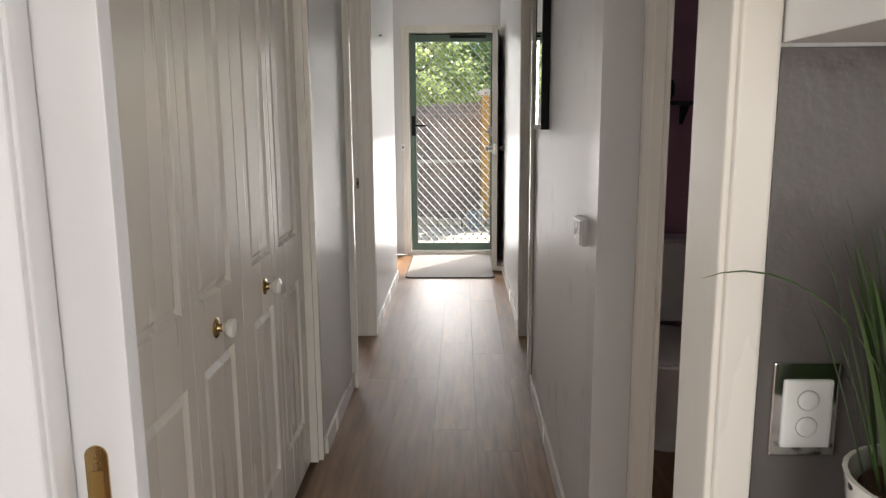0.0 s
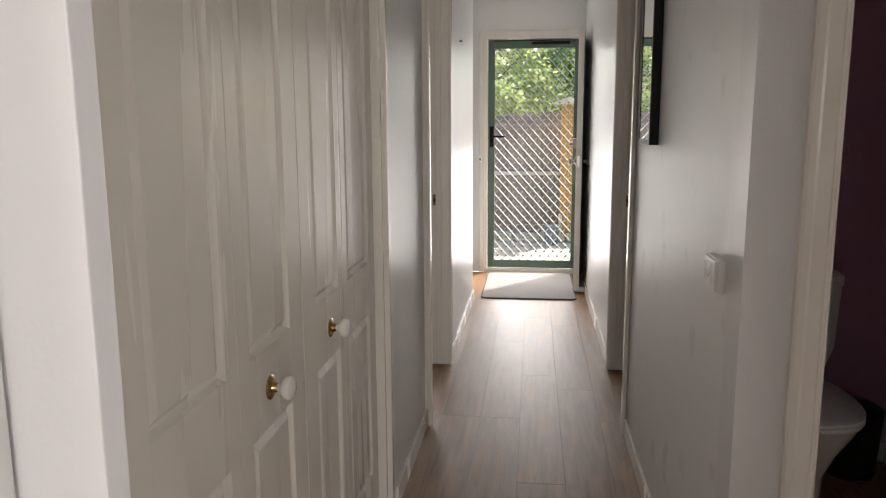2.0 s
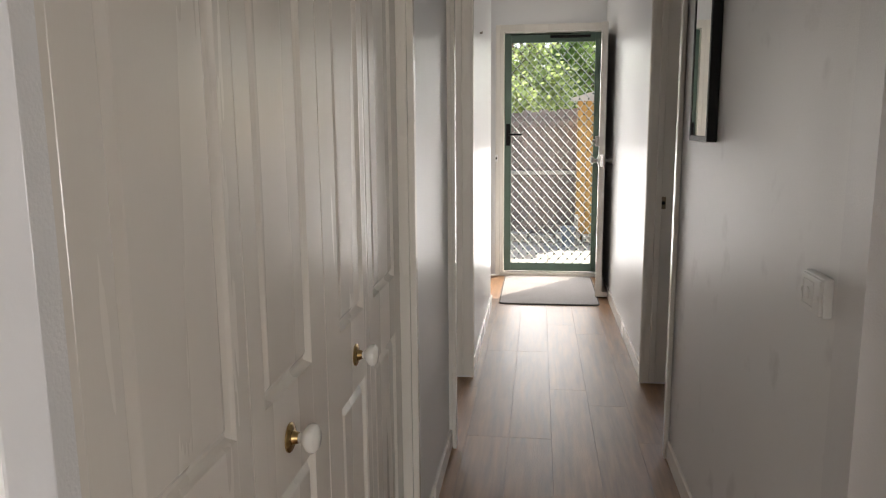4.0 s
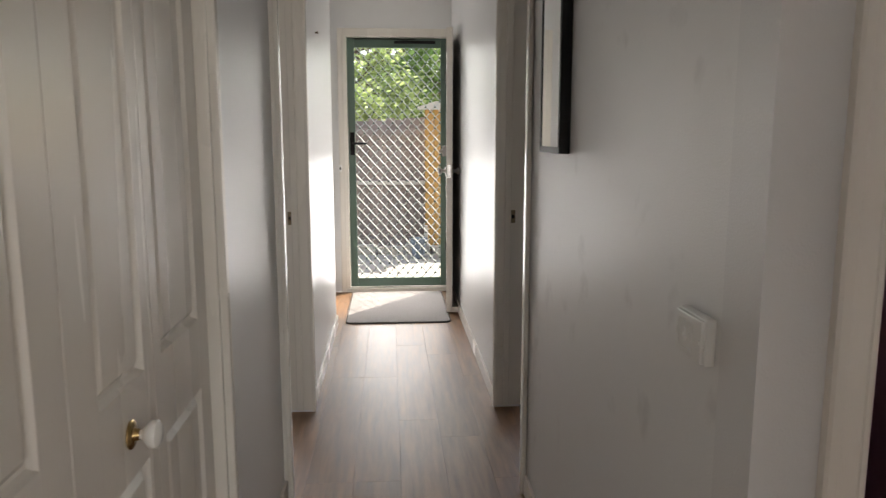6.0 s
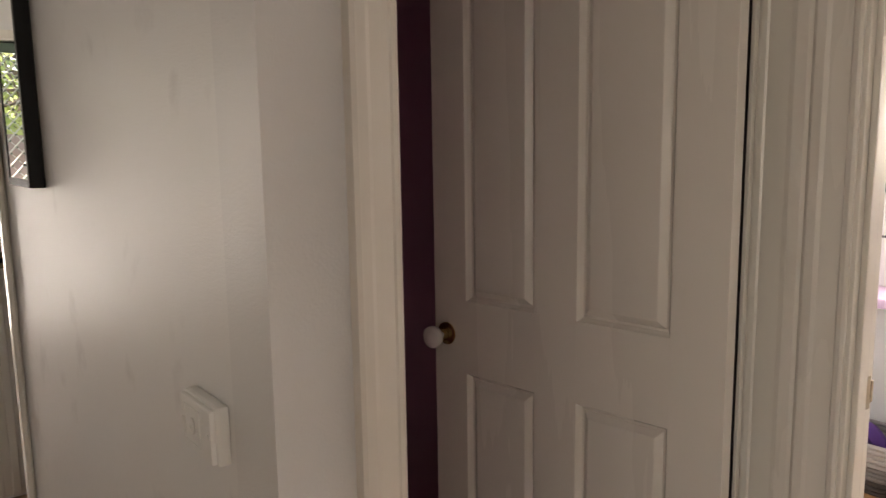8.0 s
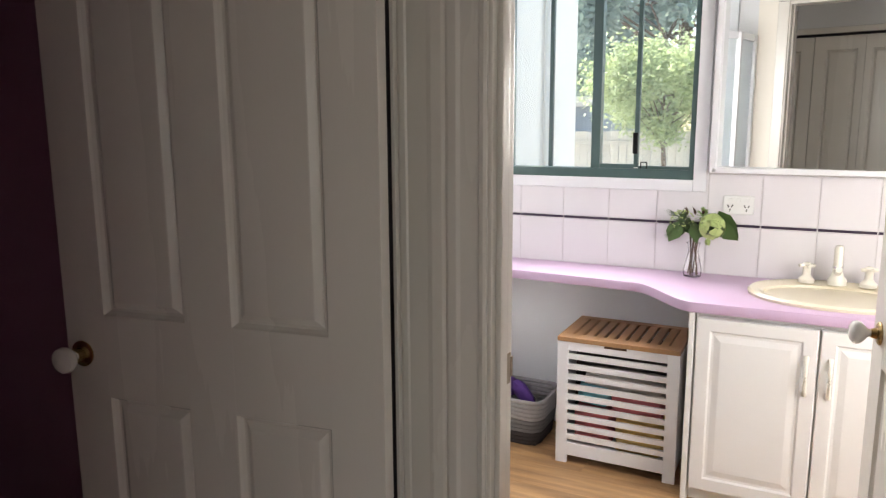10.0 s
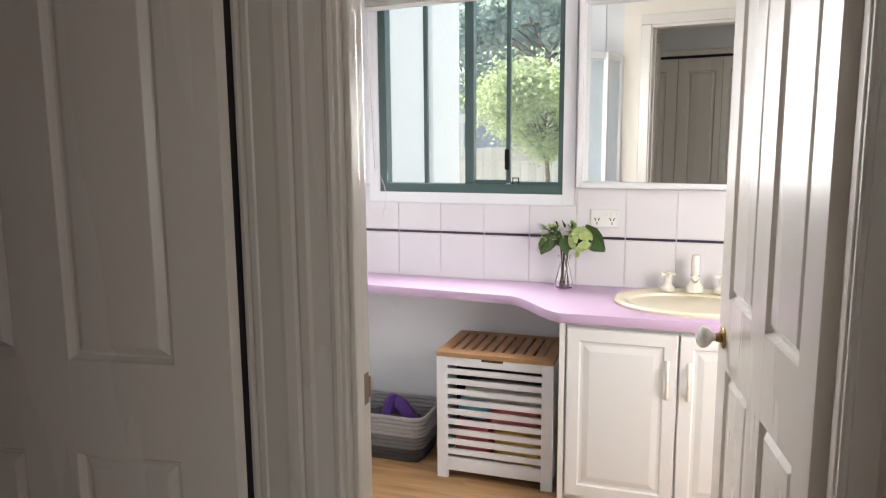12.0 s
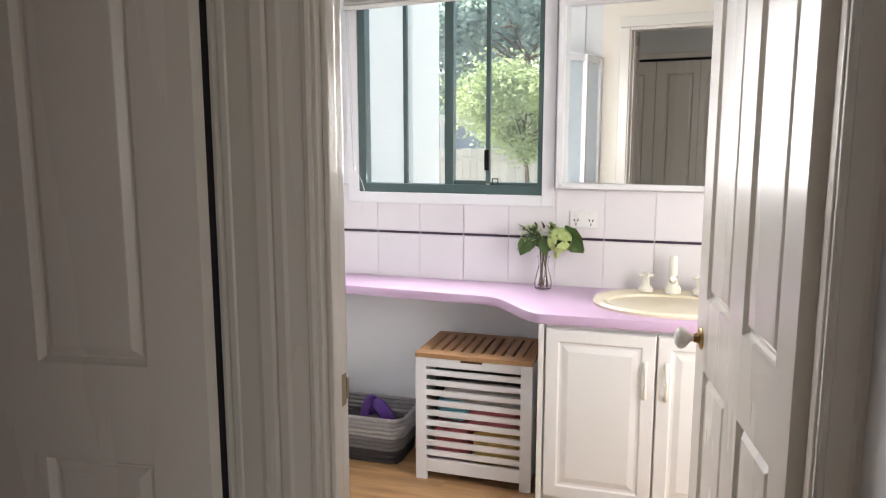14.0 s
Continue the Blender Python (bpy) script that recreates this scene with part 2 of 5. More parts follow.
LIDDARK = material("dark_bin", (0.015, 0.014, 0.015), 0.4)


def glass(name, rough=0.0, color=(1, 1, 1), ior=1.45):
    m = bpy.data.materials.new(name)
    m.use_nodes = True
    b = m.node_tree.nodes["Principled BSDF"]
    b.inputs["Base Color"].default_value = (*color, 1)
    b.inputs["Transmission Weight"].default_value, b.inputs["Roughness"].default_value, b.inputs["IOR"].default_value = 1.0, rough, ior
    return m


def mirror_glass(name):
    m = bpy.data.materials.new(name)
    m.use_nodes = True
    b = m.node_tree.nodes["Principled BSDF"]
    b.inputs["Base Color"].default_value = (0.86, 0.88, 0.87, 1)
    b.inputs["Metallic"].default_value, b.inputs["Roughness"].default_value = 1.0, 0.01
    return m


def pane_glass(name):
    """Thin flat glass with a translucent veil for haze: it lets light straight through and reflects by Fresnel."""
    m = bpy.data.materials.new(name)
    m.use_nodes = True
    nt = m.node_tree
    out = nt.nodes["Material Output"]
    tr, gl, mx, fr = (nt.nodes.new("ShaderNode" + k) for k in ("BsdfTransparent", "BsdfGlossy", "MixShader", "Fresnel"))
    tr.inputs[0].default_value = (0.95, 0.975, 0.965, 1)
    gl.inputs["Roughness"].default_value = 0.01
    fr.inputs[0].default_value = 1.35
    nt.links.new(fr.outputs[0], mx.inputs[0])
    nt.links.new(tr.outputs[0], mx.inputs[1])
    nt.links.new(gl.outputs[0], mx.inputs[2])
    # weak translucent layer imitates haze and lifts the darks behind the pane
    film, veil_mix = nt.nodes.new("ShaderNodeBsdfTranslucent"), nt.nodes.new("ShaderNodeMixShader")
    film.inputs[0].default_value = (0.9, 0.95, 1.0, 1)
    veil_mix.inputs[0].default_value = 0.05
    nt.links.new(mx.outputs[0], veil_mix.inputs[1])
    nt.links.new(film.outputs[0], veil_mix.inputs[2])
    nt.links.new(veil_mix.outputs[0], out.inputs[0])
    return m


PANE = pane_glass("window_glass")
CLEAR = glass("clear_glass", 0.0)
FROST = glass("frosted_glass", 0.35, (0.9, 0.95, 0.97), 1.2)
MIRROR = mirror_glass("mirror_silver")


# ---- mesh helpers ----
def bx(bm, x0, x1, y0, y1, z0, z1, bevel=0.0):
    """Adds a box, its edges rounded by bevel."""
    r = bmesh.ops.create_cube(bm, size=1, matrix=Matrix.LocRotScale(((x0 + x1) / 2, (y0 + y1) / 2, (z0 + z1) / 2), None,
                                                                    (abs(x1 - x0), abs(y1 - y0), abs(z1 - z0))))
    if bevel:
        edges = list({e for v in r["verts"] for e in v.link_edges})
        bmesh.ops.bevel(bm, geom=edges, offset=bevel, segments=2, affect="EDGES", profile=0.6)
    return bm


def box(*a, bevel=0.0):
    return bx(bmesh.new(), *a, bevel=bevel)


def cyl(bm, m, r0, r1, depth, seg=24):
    """Adds a round bar along the local z of m, from 0 to depth."""
    bmesh.ops.create_cone(bm, cap_ends=True, segments=seg, radius1=r0, radius2=r1, depth=depth, matrix=m @ Matrix.Translation((0, 0, depth / 2)))
    return bm


def lathe(bm, profile, m=Matrix(), seg=28):
    """Turns (radius, height) pairs about the local z of m."""
    rings = []
    for r, z in profile:
        rings.append([bm.verts.new(m @ Vector((max(r, 1e-5) * math.cos(2 * math.pi * k / seg), max(r, 1e-5) * math.sin(2 * math.pi * k / seg), z))) for k in range(seg)])
    for a, b in zip(rings, rings[1:]):
        for k in range(seg):
            bm.faces.new((a[k], a[(k + 1) % seg], b[(k + 1) % seg], b[k]))
    bm.faces.new(rings[0][::-1]), bm.faces.new(rings[-1])
    return bm


def prism(bm, outline, z0, z1):
    """Stands an outline of (x, y) pairs up from z0 to z1."""
    lo = [bm.verts.new((x, y, z0)) for x, y in outline]
    hi = [bm.verts.new((x, y, z1)) for x, y in outline]
    n = len(outline)
    bm.faces.new(lo[::-1]), bm.faces.new(hi)
    for k in range(n):
        bm.faces.new((lo[k], lo[(k + 1) % n], hi[(k + 1) % n], hi[k]))
    return bm


def tube(bm, pts, radii, seg=12):
    """A bent rod through pts, with a radius at each."""
    rings = []
    for k, p in enumerate(pts):
        way = (pts[min(k + 1, len(pts) - 1)] - pts[max(k - 1, 0)]).normalized()
        m = Matrix.Translation(p) @ way.to_track_quat("Z", "Y").to_matrix().to_4x4()
        rings.append([bm.verts.new(m @ Vector((radii[k] * math.cos(2 * math.pi * q / seg), radii[k] * math.sin(2 * math.pi * q / seg), 0))) for q in range(seg)])
    for a, b in zip(rings, rings[1:]):
        for q in range(seg):
            bm.faces.new((a[q], a[(q + 1) % seg], b[(q + 1) % seg], b[q]))
    bm.faces.new(rings[0][::-1]), bm.faces.new(rings[-1])
    return bm


def mesh_of(name, bm, mat, smooth=False):
    bmesh.ops.recalc_face_normals(bm, faces=bm.faces)
    me = bpy.data.meshes.new(name)
    bm.to_mesh(me)
    bm.free()
    if mat:
        me.materials.append(mat)
    if smooth:
        me.polygons.foreach_set("use_smooth", [True] * len(me.polygons))
        me.set_sharp_from_angle(angle=radians(38))
    return me


def part(name, bm, mat, parent, label="", smooth=False, m=None):
    ob = new(name, mesh_of(name, bm, mat, smooth))
    ob.parent = parent
    if m is not None:
        ob.matrix_basis = m
    return tagged(ob, label)


def thing(name, m, label, category, group="", kind=""):
    ob = new(name)
    ob.empty_display_size = 0.05
    ob.matrix_basis = m
    return tagged(ob, label, category, group, kind)


def solid(name, bm, mat, label, category, group="", m=None, smooth=False):
    ob = new(name, mesh_of(name, bm, mat, smooth))
    if m is not None:
        ob.matrix_basis = m
    return tagged(ob, label, category, group)


def setting(name, bm, mat, label="", category=""):
    return tagged(new(name, mesh_of(name, bm, mat)), label, category, kind="structure")


# ---- the plan ----
XL, XR, H = -0.45, 0.43, 2.42
DY0, DY1 = 3.60, 4.45          # the two facing bedroom doorways
END = 7.16                     # inside face of the entry door
HEAD = 2.02                    # height of the inner doorways


def wall(name, boxes, mat, label):
    bm = bmesh.new()
    for b in boxes:
        bx(bm, *b)
    return setting(name, bm, mat, label, "wall")


# ceiling
setting("ceiling", bx(box(-3.4, 1.485, -3.2, 7.3, H, H + 0.1), 1.485, 3.5, 0.2, 7.3, H, H + 0.1), CEIL, "plain white plasterboard ceiling", "ceiling")

# hallway
wall("wall_hall_left_near", [(XL - 0.11, XL, 1.06, 1.232, 0, H), (XL - 0.11, XL, 1.232, 2.81, 2.062, H), (XL - 0.11, XL, 2.81, DY0, 0, H)], WALL,
     "pale grey painted hallway wall beside the wardrobe")
wall("wall_hall_left_far", [(-0.55, -0.44, DY1, 6.05, 0, H), (-0.62, -0.55, 6.0, END, 0, H), (-0.55, -0.44, DY0, DY1, HEAD, H)], WALL,
     "pale grey painted hallway wall near the entry")
wall("wall_hall_right_near", [(XR, XR + 0.11, 2.09, DY0, 0, H), (XR, XR + 0.11, DY0, DY1, HEAD, H)], SCUFFED, "pale grey painted hallway wall with scuff marks")
wall("wall_hall_right_far", [(0.445, 0.555, DY1, END, 0, H)], WALL, "pale grey painted hallway wall behind the open entry door")
wall("wall_entry", [(-0.62, -0.43, END, END + 0.12, 0, H), (0.43, 0.56, END, END + 0.12, 0, H), (-0.43, 0.43, END, END + 0.12, 2.09, H)], WALL,
     "pale painted wall round the entry door")
# toilet and nook
wall("wall_toilet_front", [(XR, 0.58, 1.98, 2.09, 0, H), (1.425, 1.485, 1.98, 2.09, 0, H), (0.58, 1.425, 1.98, 2.09, HEAD, H)], WALL, "pale grey painted wall with the toilet doorway")
wall("wall_toilet_inside", [(0.545, 1.42, 3.44, 3.5, 0, H), (1.42, 1.46, 2.095, 3.5, 0, H), (0.541, 0.546, 2.095, 3.44, 0, H)], PURPLE, "dark purple painted toilet wall")
# bathroom
wall("wall_bathroom_door", [(1.39, 1.485, 1.82, 1.98, 0, H), (1.39, 1.485, 0.2, 1.0, 0, H), (1.39, 1.485, 1.0, 1.82, HEAD, H)], BATHCREAM, "pale cream painted wall with the bathroom doorway")
wall("wall_bathroom_window", [(3.28, 3.42, 0.2, 3.0, 0, 1.115), (3.28, 3.42, 0.2, 1.72, 1.115, H), (3.28, 3.42, 2.555, 3.0, 1.115, H), (3.28, 3.42, 1.72, 2.555, 2.06, H)],
     BATHWALL, "pale blue-white bathroom wall under the window")
# the low side opening is added for the bathroom fill lamp
wall("wall_bathroom_sides", [(1.485, 3.28, 2.72, 2.85, 0, H), (1.485, 3.28, 0.2, 0.3, 0, 0.85), (1.485, 1.54, 0.2, 0.3, 0.85, 1.75), (2.30, 3.28, 0.2, 0.3, 0.85, 1.75), (1.485, 3.28, 0.2, 0.3, 1.75, H), (1.462, 1.50, 2.092, 2.72, 0, H)], BATHWALL, "pale bathroom side wall")
# near wall with the cavity slider
wall("wall_living", [(-3.4, -0.407, 0.95, 0.975, 0, H), (-3.4, -0.407, 1.042, 1.06, 0, H), (0.385, 0.5, 0.95, 1.06, 0, H), (0.5, 1.39, 0.95, 0.962, 0, H), (-0.407, 0.385, 0.95, 1.06, HEAD + 0.05, H)], WALL,
     "white painted wall between living area and hallway")
wall("wall_living_back", [(-3.4, 0.0, -3.0, -2.9, 0, H), (1.39, 1.485, -3.0, 0.2, 0, H), (0.0, 1.39, -3.0, -2.9, 2.2, H), (-3.5, -3.4, -3.0, -2.4, 0, H), (-3.5, -3.4, -0.2, 1.0, 0, H), (-3.5, -3.4, -2.4, -0.2, 0, 0.3), (-3.5, -3.4, -2.4, -0.2, 2.2, H)], WALL,
     "plain white living room wall")
# closed rooms behind the doorways
wall("wall_wardrobe_back", [(-1.15, -1.05, 1.06, 3.0, 0, H)], BACK, "plain wall behind the wardrobe")
# each bedroom's far wall gets an invented opening to let light in
for side, sx in (("left", -1), ("right", 1)):
    yn, far = (3.0, 2.5) if sx < 0 else (3.5, 2.5)
    boxes = [(0.557 if sx > 0 else 0.622, far, yn, yn + 0.06, 0, H), (far, far + 0.1, yn, 6.5, 0, H),
             (0.557 if sx > 0 else 0.622, 0.85, 6.4, 6.5, 0, H), (2.05, far, 6.4, 6.5, 0, H), (0.85, 2.05, 6.4, 6.5, 0, 0.9), (0.85, 2.05, 6.4, 6.5, 2.0, H)]
    wall("wall_bedroom_" + side, [(min(sx * a, sx * b), max(sx * a, sx * b), *r) for a, b, *r in boxes], WALL, "pale painted bedroom wall with an unseen opening added for light")



# ---- trim: jambs, architraves, skirting ----
def bar(name, *b, mat=None, bevel=0.004, label="white gloss painted timber trim"):
    return setting(name, box(*b, bevel=bevel), mat or TRIM, label, "trim")


def moulded(name, axis, u0, u1, face, out, z0, z1, label="white gloss moulded timber architrave"):
    """Upright architrave with a stepped profile from u0 (opening) to u1; it stands out of its wall plane at face by out."""
    w = u1 - u0
    prof = [(0, 0), (0, 0.55), (0.06, 0.72), (0.16, 0.72), (0.2, 0.6), (0.62, 0.85), (0.72, 1.0), (0.92, 1.0), (1.0, 0.85), (1.0, 0)]
    pts = [(u0 + a * w, face + b * out) for a, b in prof]
    if axis == "y":
        pts = [(b, a) for a, b in pts]
    return setting(name, prism(bmesh.new(), pts, z0, z1), TRIM, label, "trim")


SK = 0.075
for b in [(XL, XL + 0.012, 2.86, DY0 - 0.005, 0, SK), (-0.44, -0.428, DY1 + 0.03, 6.05, 0, SK), (XR - 0.012, XR, 1.99, DY0 - 0.005, 0, SK),
          (0.433, 0.445, DY1 + 0.03, END - 0.005, 0, SK), (XR - 0.012, 0.53, 1.968, 1.98, 0, SK),
          (0.55, 1.42, 3.428, 3.44, 0, SK), (1.408, 1.42, 2.1, 3.428, 0, SK), (-0.55, -0.538, 6.06, END - 0.005, 0, SK)]:
    bar("baseboard", *b, bevel=0.003, label="narrow white gloss skirting board")

# bedroom doorways in the hallway, one facing the other
for side, x0, x1 in (("left", -0.555, -0.435), ("right", 0.425, 0.548)):
    bar("trim_jamb_near", x0, x1, DY0 - 0.012, DY0 + 0.006, 0, HEAD)
    bar("trim_jamb_far", x0 - (0.03 if side == "left" else 0), x1 + (0.03 if side == "right" else 0), DY1 - 0.006, DY1 + 0.012, 0.01, HEAD)
    bar("trim_door_stop", (x0 + x1) / 2 - 0.015, (x0 + x1) / 2 + 0.015, DY1 - 0.017, DY1 - 0.006, 0.01, HEAD)
    bar("trim_head", x0, x1, DY0, DY1, HEAD - 0.018, HEAD)
for sx, face in ((1, -0.4345), (-1, 0.4245)):
    bm = bmesh.new()
    bx(bm, min(face, face + sx * 0.016), max(face, face + sx * 0.016), DY0 - 0.03, DY0 + 0.008, 0, HEAD + 0.05, 0.004)
    setting("trim_architrave_near", bm, TRIM, "thin white gloss architrave", "trim")
bar("trim_architrave_far", -0.44, -0.424, DY1 - 0.008, DY1 + 0.035, 0, HEAD + 0.05)
bar("trim_architrave_far", 0.429, 0.445, DY1 - 0.008, DY1 + 0.035, 0, HEAD + 0.05)

# toilet doorway
bar("trim_toilet_jamb", 0.58, 0.598, 1.978, 2.092, 0, HEAD)
# jamb colour stands for the shade in the hinge gap
bar("trim_toilet_jamb_hinge", 1.414, 1.4245, 2.0, 2.092, 0, HEAD, mat=SHADE_AND_CLOTH, label="door jamb coloured dark for the shade in the hinge gap")
bar("trim_toilet_jamb_face", 1.3695, 1.39, 1.985, 1.993, 0, HEAD, bevel=0.002)
bar("trim_toilet_head", 0.58, 1.38, 1.98, 2.09, HEAD - 0.018, HEAD)
moulded("trim_toilet_architrave", "x", 0.592, 0.527, 1.98, -0.018, 0, HEAD + 0.06)
moulded("trim_corner_architrave", "y", 1.984, 1.8852, 1.39, -0.018, 0, HEAD + 0.06)
bar("trim_toilet_architrave_head", 0.527, 1.388, 1.962, 1.98, HEAD - 0.006, HEAD + 0.06)
# bathroom doorway
BJ = 1.802
bar("trim_bath_jamb_strike", 1.386, 1.489, BJ, 1.82, 0, HEAD)
bar("trim_bath_jamb_hinge", 1.386, 1.475, 0.998, 1.016, 0, HEAD)
bar("trim_bath_stop", 1.405, 1.44, BJ - 0.011, BJ, 0, HEAD)
bar("trim_bath_stop_hinge", 1.405, 1.44, 1.016, 1.021, 0, HEAD)
bar("trim_bath_head", 1.386, 1.489, 0.998, 1.82, HEAD - 0.018, HEAD)
moulded("trim_bath_architrave", "y", BJ + 0.008, 1.885, 1.39, -0.02, 0, HEAD + 0.06)
moulded("trim_bath_architrave_hinge", "y", 1.019, 0.953, 1.39, -0.02, 0, HEAD + 0.06)
bar("trim_bath_architrave_head", 1.37, 1.39, 0.953, 1.885, HEAD - 0.006, HEAD + 0.06)
for a, b in ((BJ + 0.008, 1.87), (0.92, 0.985)):
    bar("trim_bath_architrave_inside", 1.485, 1.503, a, b, 0, HEAD - 0.002)
bar("trim_bath_architrave_inside_head", 1.485, 1.504, 0.93, 1.87, HEAD, HEAD + 0.06)
# wardrobe frame
bar("trim_wardrobe_jamb", -0.55, -0.463, 2.782, 2.80, 0, 2.06)
bar("trim_wardrobe_jamb", -0.55, XL + 0.004, 2.80, 2.83, 0, 2.06)
bar("trim_wardrobe_jamb", -0.55, -0.468, 1.232, 1.272, 0, 2.06)
bar("trim_wardrobe_head", -0.55, XL + 0.004, 1.272, 2.782, 2.015, 2.06)
setting("trim_wardrobe_track", box(-0.53, -0.475, 1.274, 2.780, 2.0, 2.015), BLACK, "dark bifold door track", "track")
# slider opening
bar("trim_slider_jamb_right", 0.372, 0.387, 0.945, 1.065, 0, 2.07)
bar("trim_slider_architrave_right", 0.379, 0.421, 0.936, 0.95, 0, 2.11, label="white gloss timber architrave beside the splashback")
bar("trim_slider_architrave_left", -0.457, -0.396, 0.934, 0.95, 0, 2.11, mat=WHITEWOOD)
bar("trim_slider_jamb_left", -0.407, -0.392, 0.945, 0.992, 0, 2.07, mat=WHITEWOOD)
bar("trim_slider_jamb_left_back", -0.407, -0.392, 1.042, 1.065, 0, 2.07, mat=WHITEWOOD)
bar("trim_slider_head", -0.392, 0.372, 0.945, 1.065, 2.055, 2.07)
moulded("trim_slider_architrave_back", "x", 0.378, 0.44, 1.06, 0.016, 0, 2.11)
# entry frame
bar("trim_entry_jamb_left", -0.432, -0.398, END - 0.03, END + 0.11, 0.0, 2.09)
bar("trim_entry_jamb_right", 0.412, 0.432, END - 0.03, END + 0.11, 0.0, 2.09)
bar("trim_entry_head", -0.398, 0.412, END - 0.03, END + 0.11, 2.072, 2.09)
bar("trim_entry_architrave_left", -0.47, -0.425, END - 0.02, END - 0.002, 0, 2.14)
bar("trim_entry_architrave_head", -0.425, 0.443, END - 0.02, END - 0.002, 2.083, 2.14)
bar("trim_entry_sill", -0.425, 0.43, END - 0.035, END + 0.14, -0.01, 0.03, mat=RAIL, label="pale timber door sill")


# ---- panelled doors ----
def raised(bm, x0, x1, z0, z1, y, sign, steps=((0, 0), (0.003, 0.006), (0.008, 0.0125), (0.013, 0.0135), (0.015, 0.0115), (0.027, 0.003), (0.030, 0.0025))):
    """One moulded face of a door panel: rings (inset, depth) sink into the leaf at y; sign is the way outwards."""
    rings = []
    for i, d in steps:
        rings.append([bm.verts.new((x, y - sign * d, z)) for x, z in ((x0 + i, z0 + i), (x1 - i, z0 + i), (x1 - i, z1 - i), (x0 + i, z1 - i))])
    for a, b in zip(rings, rings[1:]):
        for k in range(4):
            bm.faces.new((a[k], a[(k + 1) % 4], b[(k + 1) % 4], b[k]))
    bm.faces.new(rings[-1])


def leaf(parent, name, x0, w, h, t, cols, rows, z0=0.012, mat=None):
    """A panelled leaf: stiles and rails as one mesh, each panel a part of it. Local x along the leaf, faces at y = 0 and -t."""
    mat = mat or DOOR
    bm = bmesh.new()
    edges = [0] + [e for c in cols for e in c] + [w]
    for a, b in zip(edges[0::2], edges[1::2]):
        bx(bm, x0 + a, x0 + b, -t, 0, z0, h, 0.0012)
    for c0, c1 in cols:
        zs = [z0] + [e for r in rows for e in r] + [h]
        for a, b in zip(zs[0::2], zs[1::2]):
            bx(bm, x0 + c0 - 0.0015, x0 + c1 + 0.0015, -t + 0.0003, -0.0003, a, b)
    ob = part(name, bm, mat, parent)
    for c0, c1 in cols:
        for r0, r1 in rows:
            bm = bmesh.new()
            raised(bm, x0 + c0, x0 + c1, r0, r1, -0.0003, 1)
            raised(bm, x0 + c0, x0 + c1, r0, r1, -t + 0.0003, -1)
            part("panel", bm, mat, ob)
    return ob


def knob(parent, x, z, y, sign, r=0.027, reach=1.0):
    """A white porcelain knob on a brass rose; it reaches out of the face at y."""
    m = Matrix.Translation((x, y, z)) @ Euler((radians(-90 * sign), 0, 0)).to_matrix().to_4x4() @ Matrix.Diagonal((1, 1, reach, 1))
    rose = part("rose", lathe(bmesh.new(), [(r, 0), (r, 0.003), (r * 0.85, 0.006), (r * 0.5, 0.008), (r * 0.42, 0.015), (r * 0.36, 0.02)], m), BRASS, parent, "round brass rose", True)
    part("knob", lathe(bmesh.new(), [(r * 0.30, 0.018), (r * 0.36, 0.026), (r * 0.62, 0.032), (r * 0.92, 0.040), (r * 1.0, 0.048), (r * 0.93, 0.056), (r * 0.65, 0.062), (0, 0.0645)], m),
         PORCELAIN, rose, "glossy white porcelain knob", True)


ROWS4 = [(0.23, 0.80), (0.975, 1.89)]
COLS4 = [(0.088, 0.298), (0.402, 0.612)]
toilet_door = thing("toilet_door", pose(1.2743, 1.9595, 0, 0, 0, 97.8), "off-white panelled toilet door standing wide open on its hinges", "door")
lf = leaf(toilet_door, "leaf", 0, 0.713, 1.995, 0.036, [(0.107, 0.310), (0.417, 0.612)], ROWS4)
knob(lf, 0.674, 0.889, 0.0, 1)
knob(lf, 0.674, 0.889, -0.036, -1)
for z in (0.25, 1.75):
    part("hinge", cyl(bmesh.new(), pose(0.004, -0.038, z), 0.006, 0.006, 0.09, 12), BRASS, toilet_door, "small brass butt hinge")
bath_door = thing("bathroom_door", pose(1.4775, 1.0405, 0, 0, 0, 9.45), "white gloss panelled bathroom door standing open inwards", "door")
lf = leaf(bath_door, "leaf", 0, 0.70, 1.995, 0.036, COLS4, ROWS4)
knob(lf, 0.645, 0.872, 0.0, 1)
knob(lf, 0.645, 0.872, -0.036, -1)
for z in (0.25, 1.75):
    part("hinge", cyl(bmesh.new(), pose(-0.004, 0.004, z), 0.006, 0.006, 0.09, 12), BRASS, bath_door, "small brass butt hinge")
strike = thing("strike_plate", pose(1.462, BJ - 0.001, 0.893), "small brass strike plate on the bathroom door jamb", "strike plate")
part("plate", box(-0.013, 0.013, -0.002, 0, -0.03, 0.03, bevel=0.0008), AGED, strike)
part("lip", box(0.013, 0.022, -0.003, 0.004, -0.02, 0.02, bevel=0.001), AGED, strike)
for x, y in ((-0.515, DY1 - 0.007), (0.51, DY1 - 0.007)):
    st = thing("strike_plate", pose(x, y, 0.93), "small dark metal strike plate on a bedroom door jamb", "strike plate")
    part("plate", box(-0.012, 0.012, -0.002, 0, -0.03, 0.03, bevel=0.0008), AGED, st)
    part("latch_hole", lathe(bmesh.new(), [(0.009, 0), (0.009, 0.004), (0.004, 0.005)], pose(0, -0.001, 0, 90)), BLACK, st, "round dark latch recess", True)

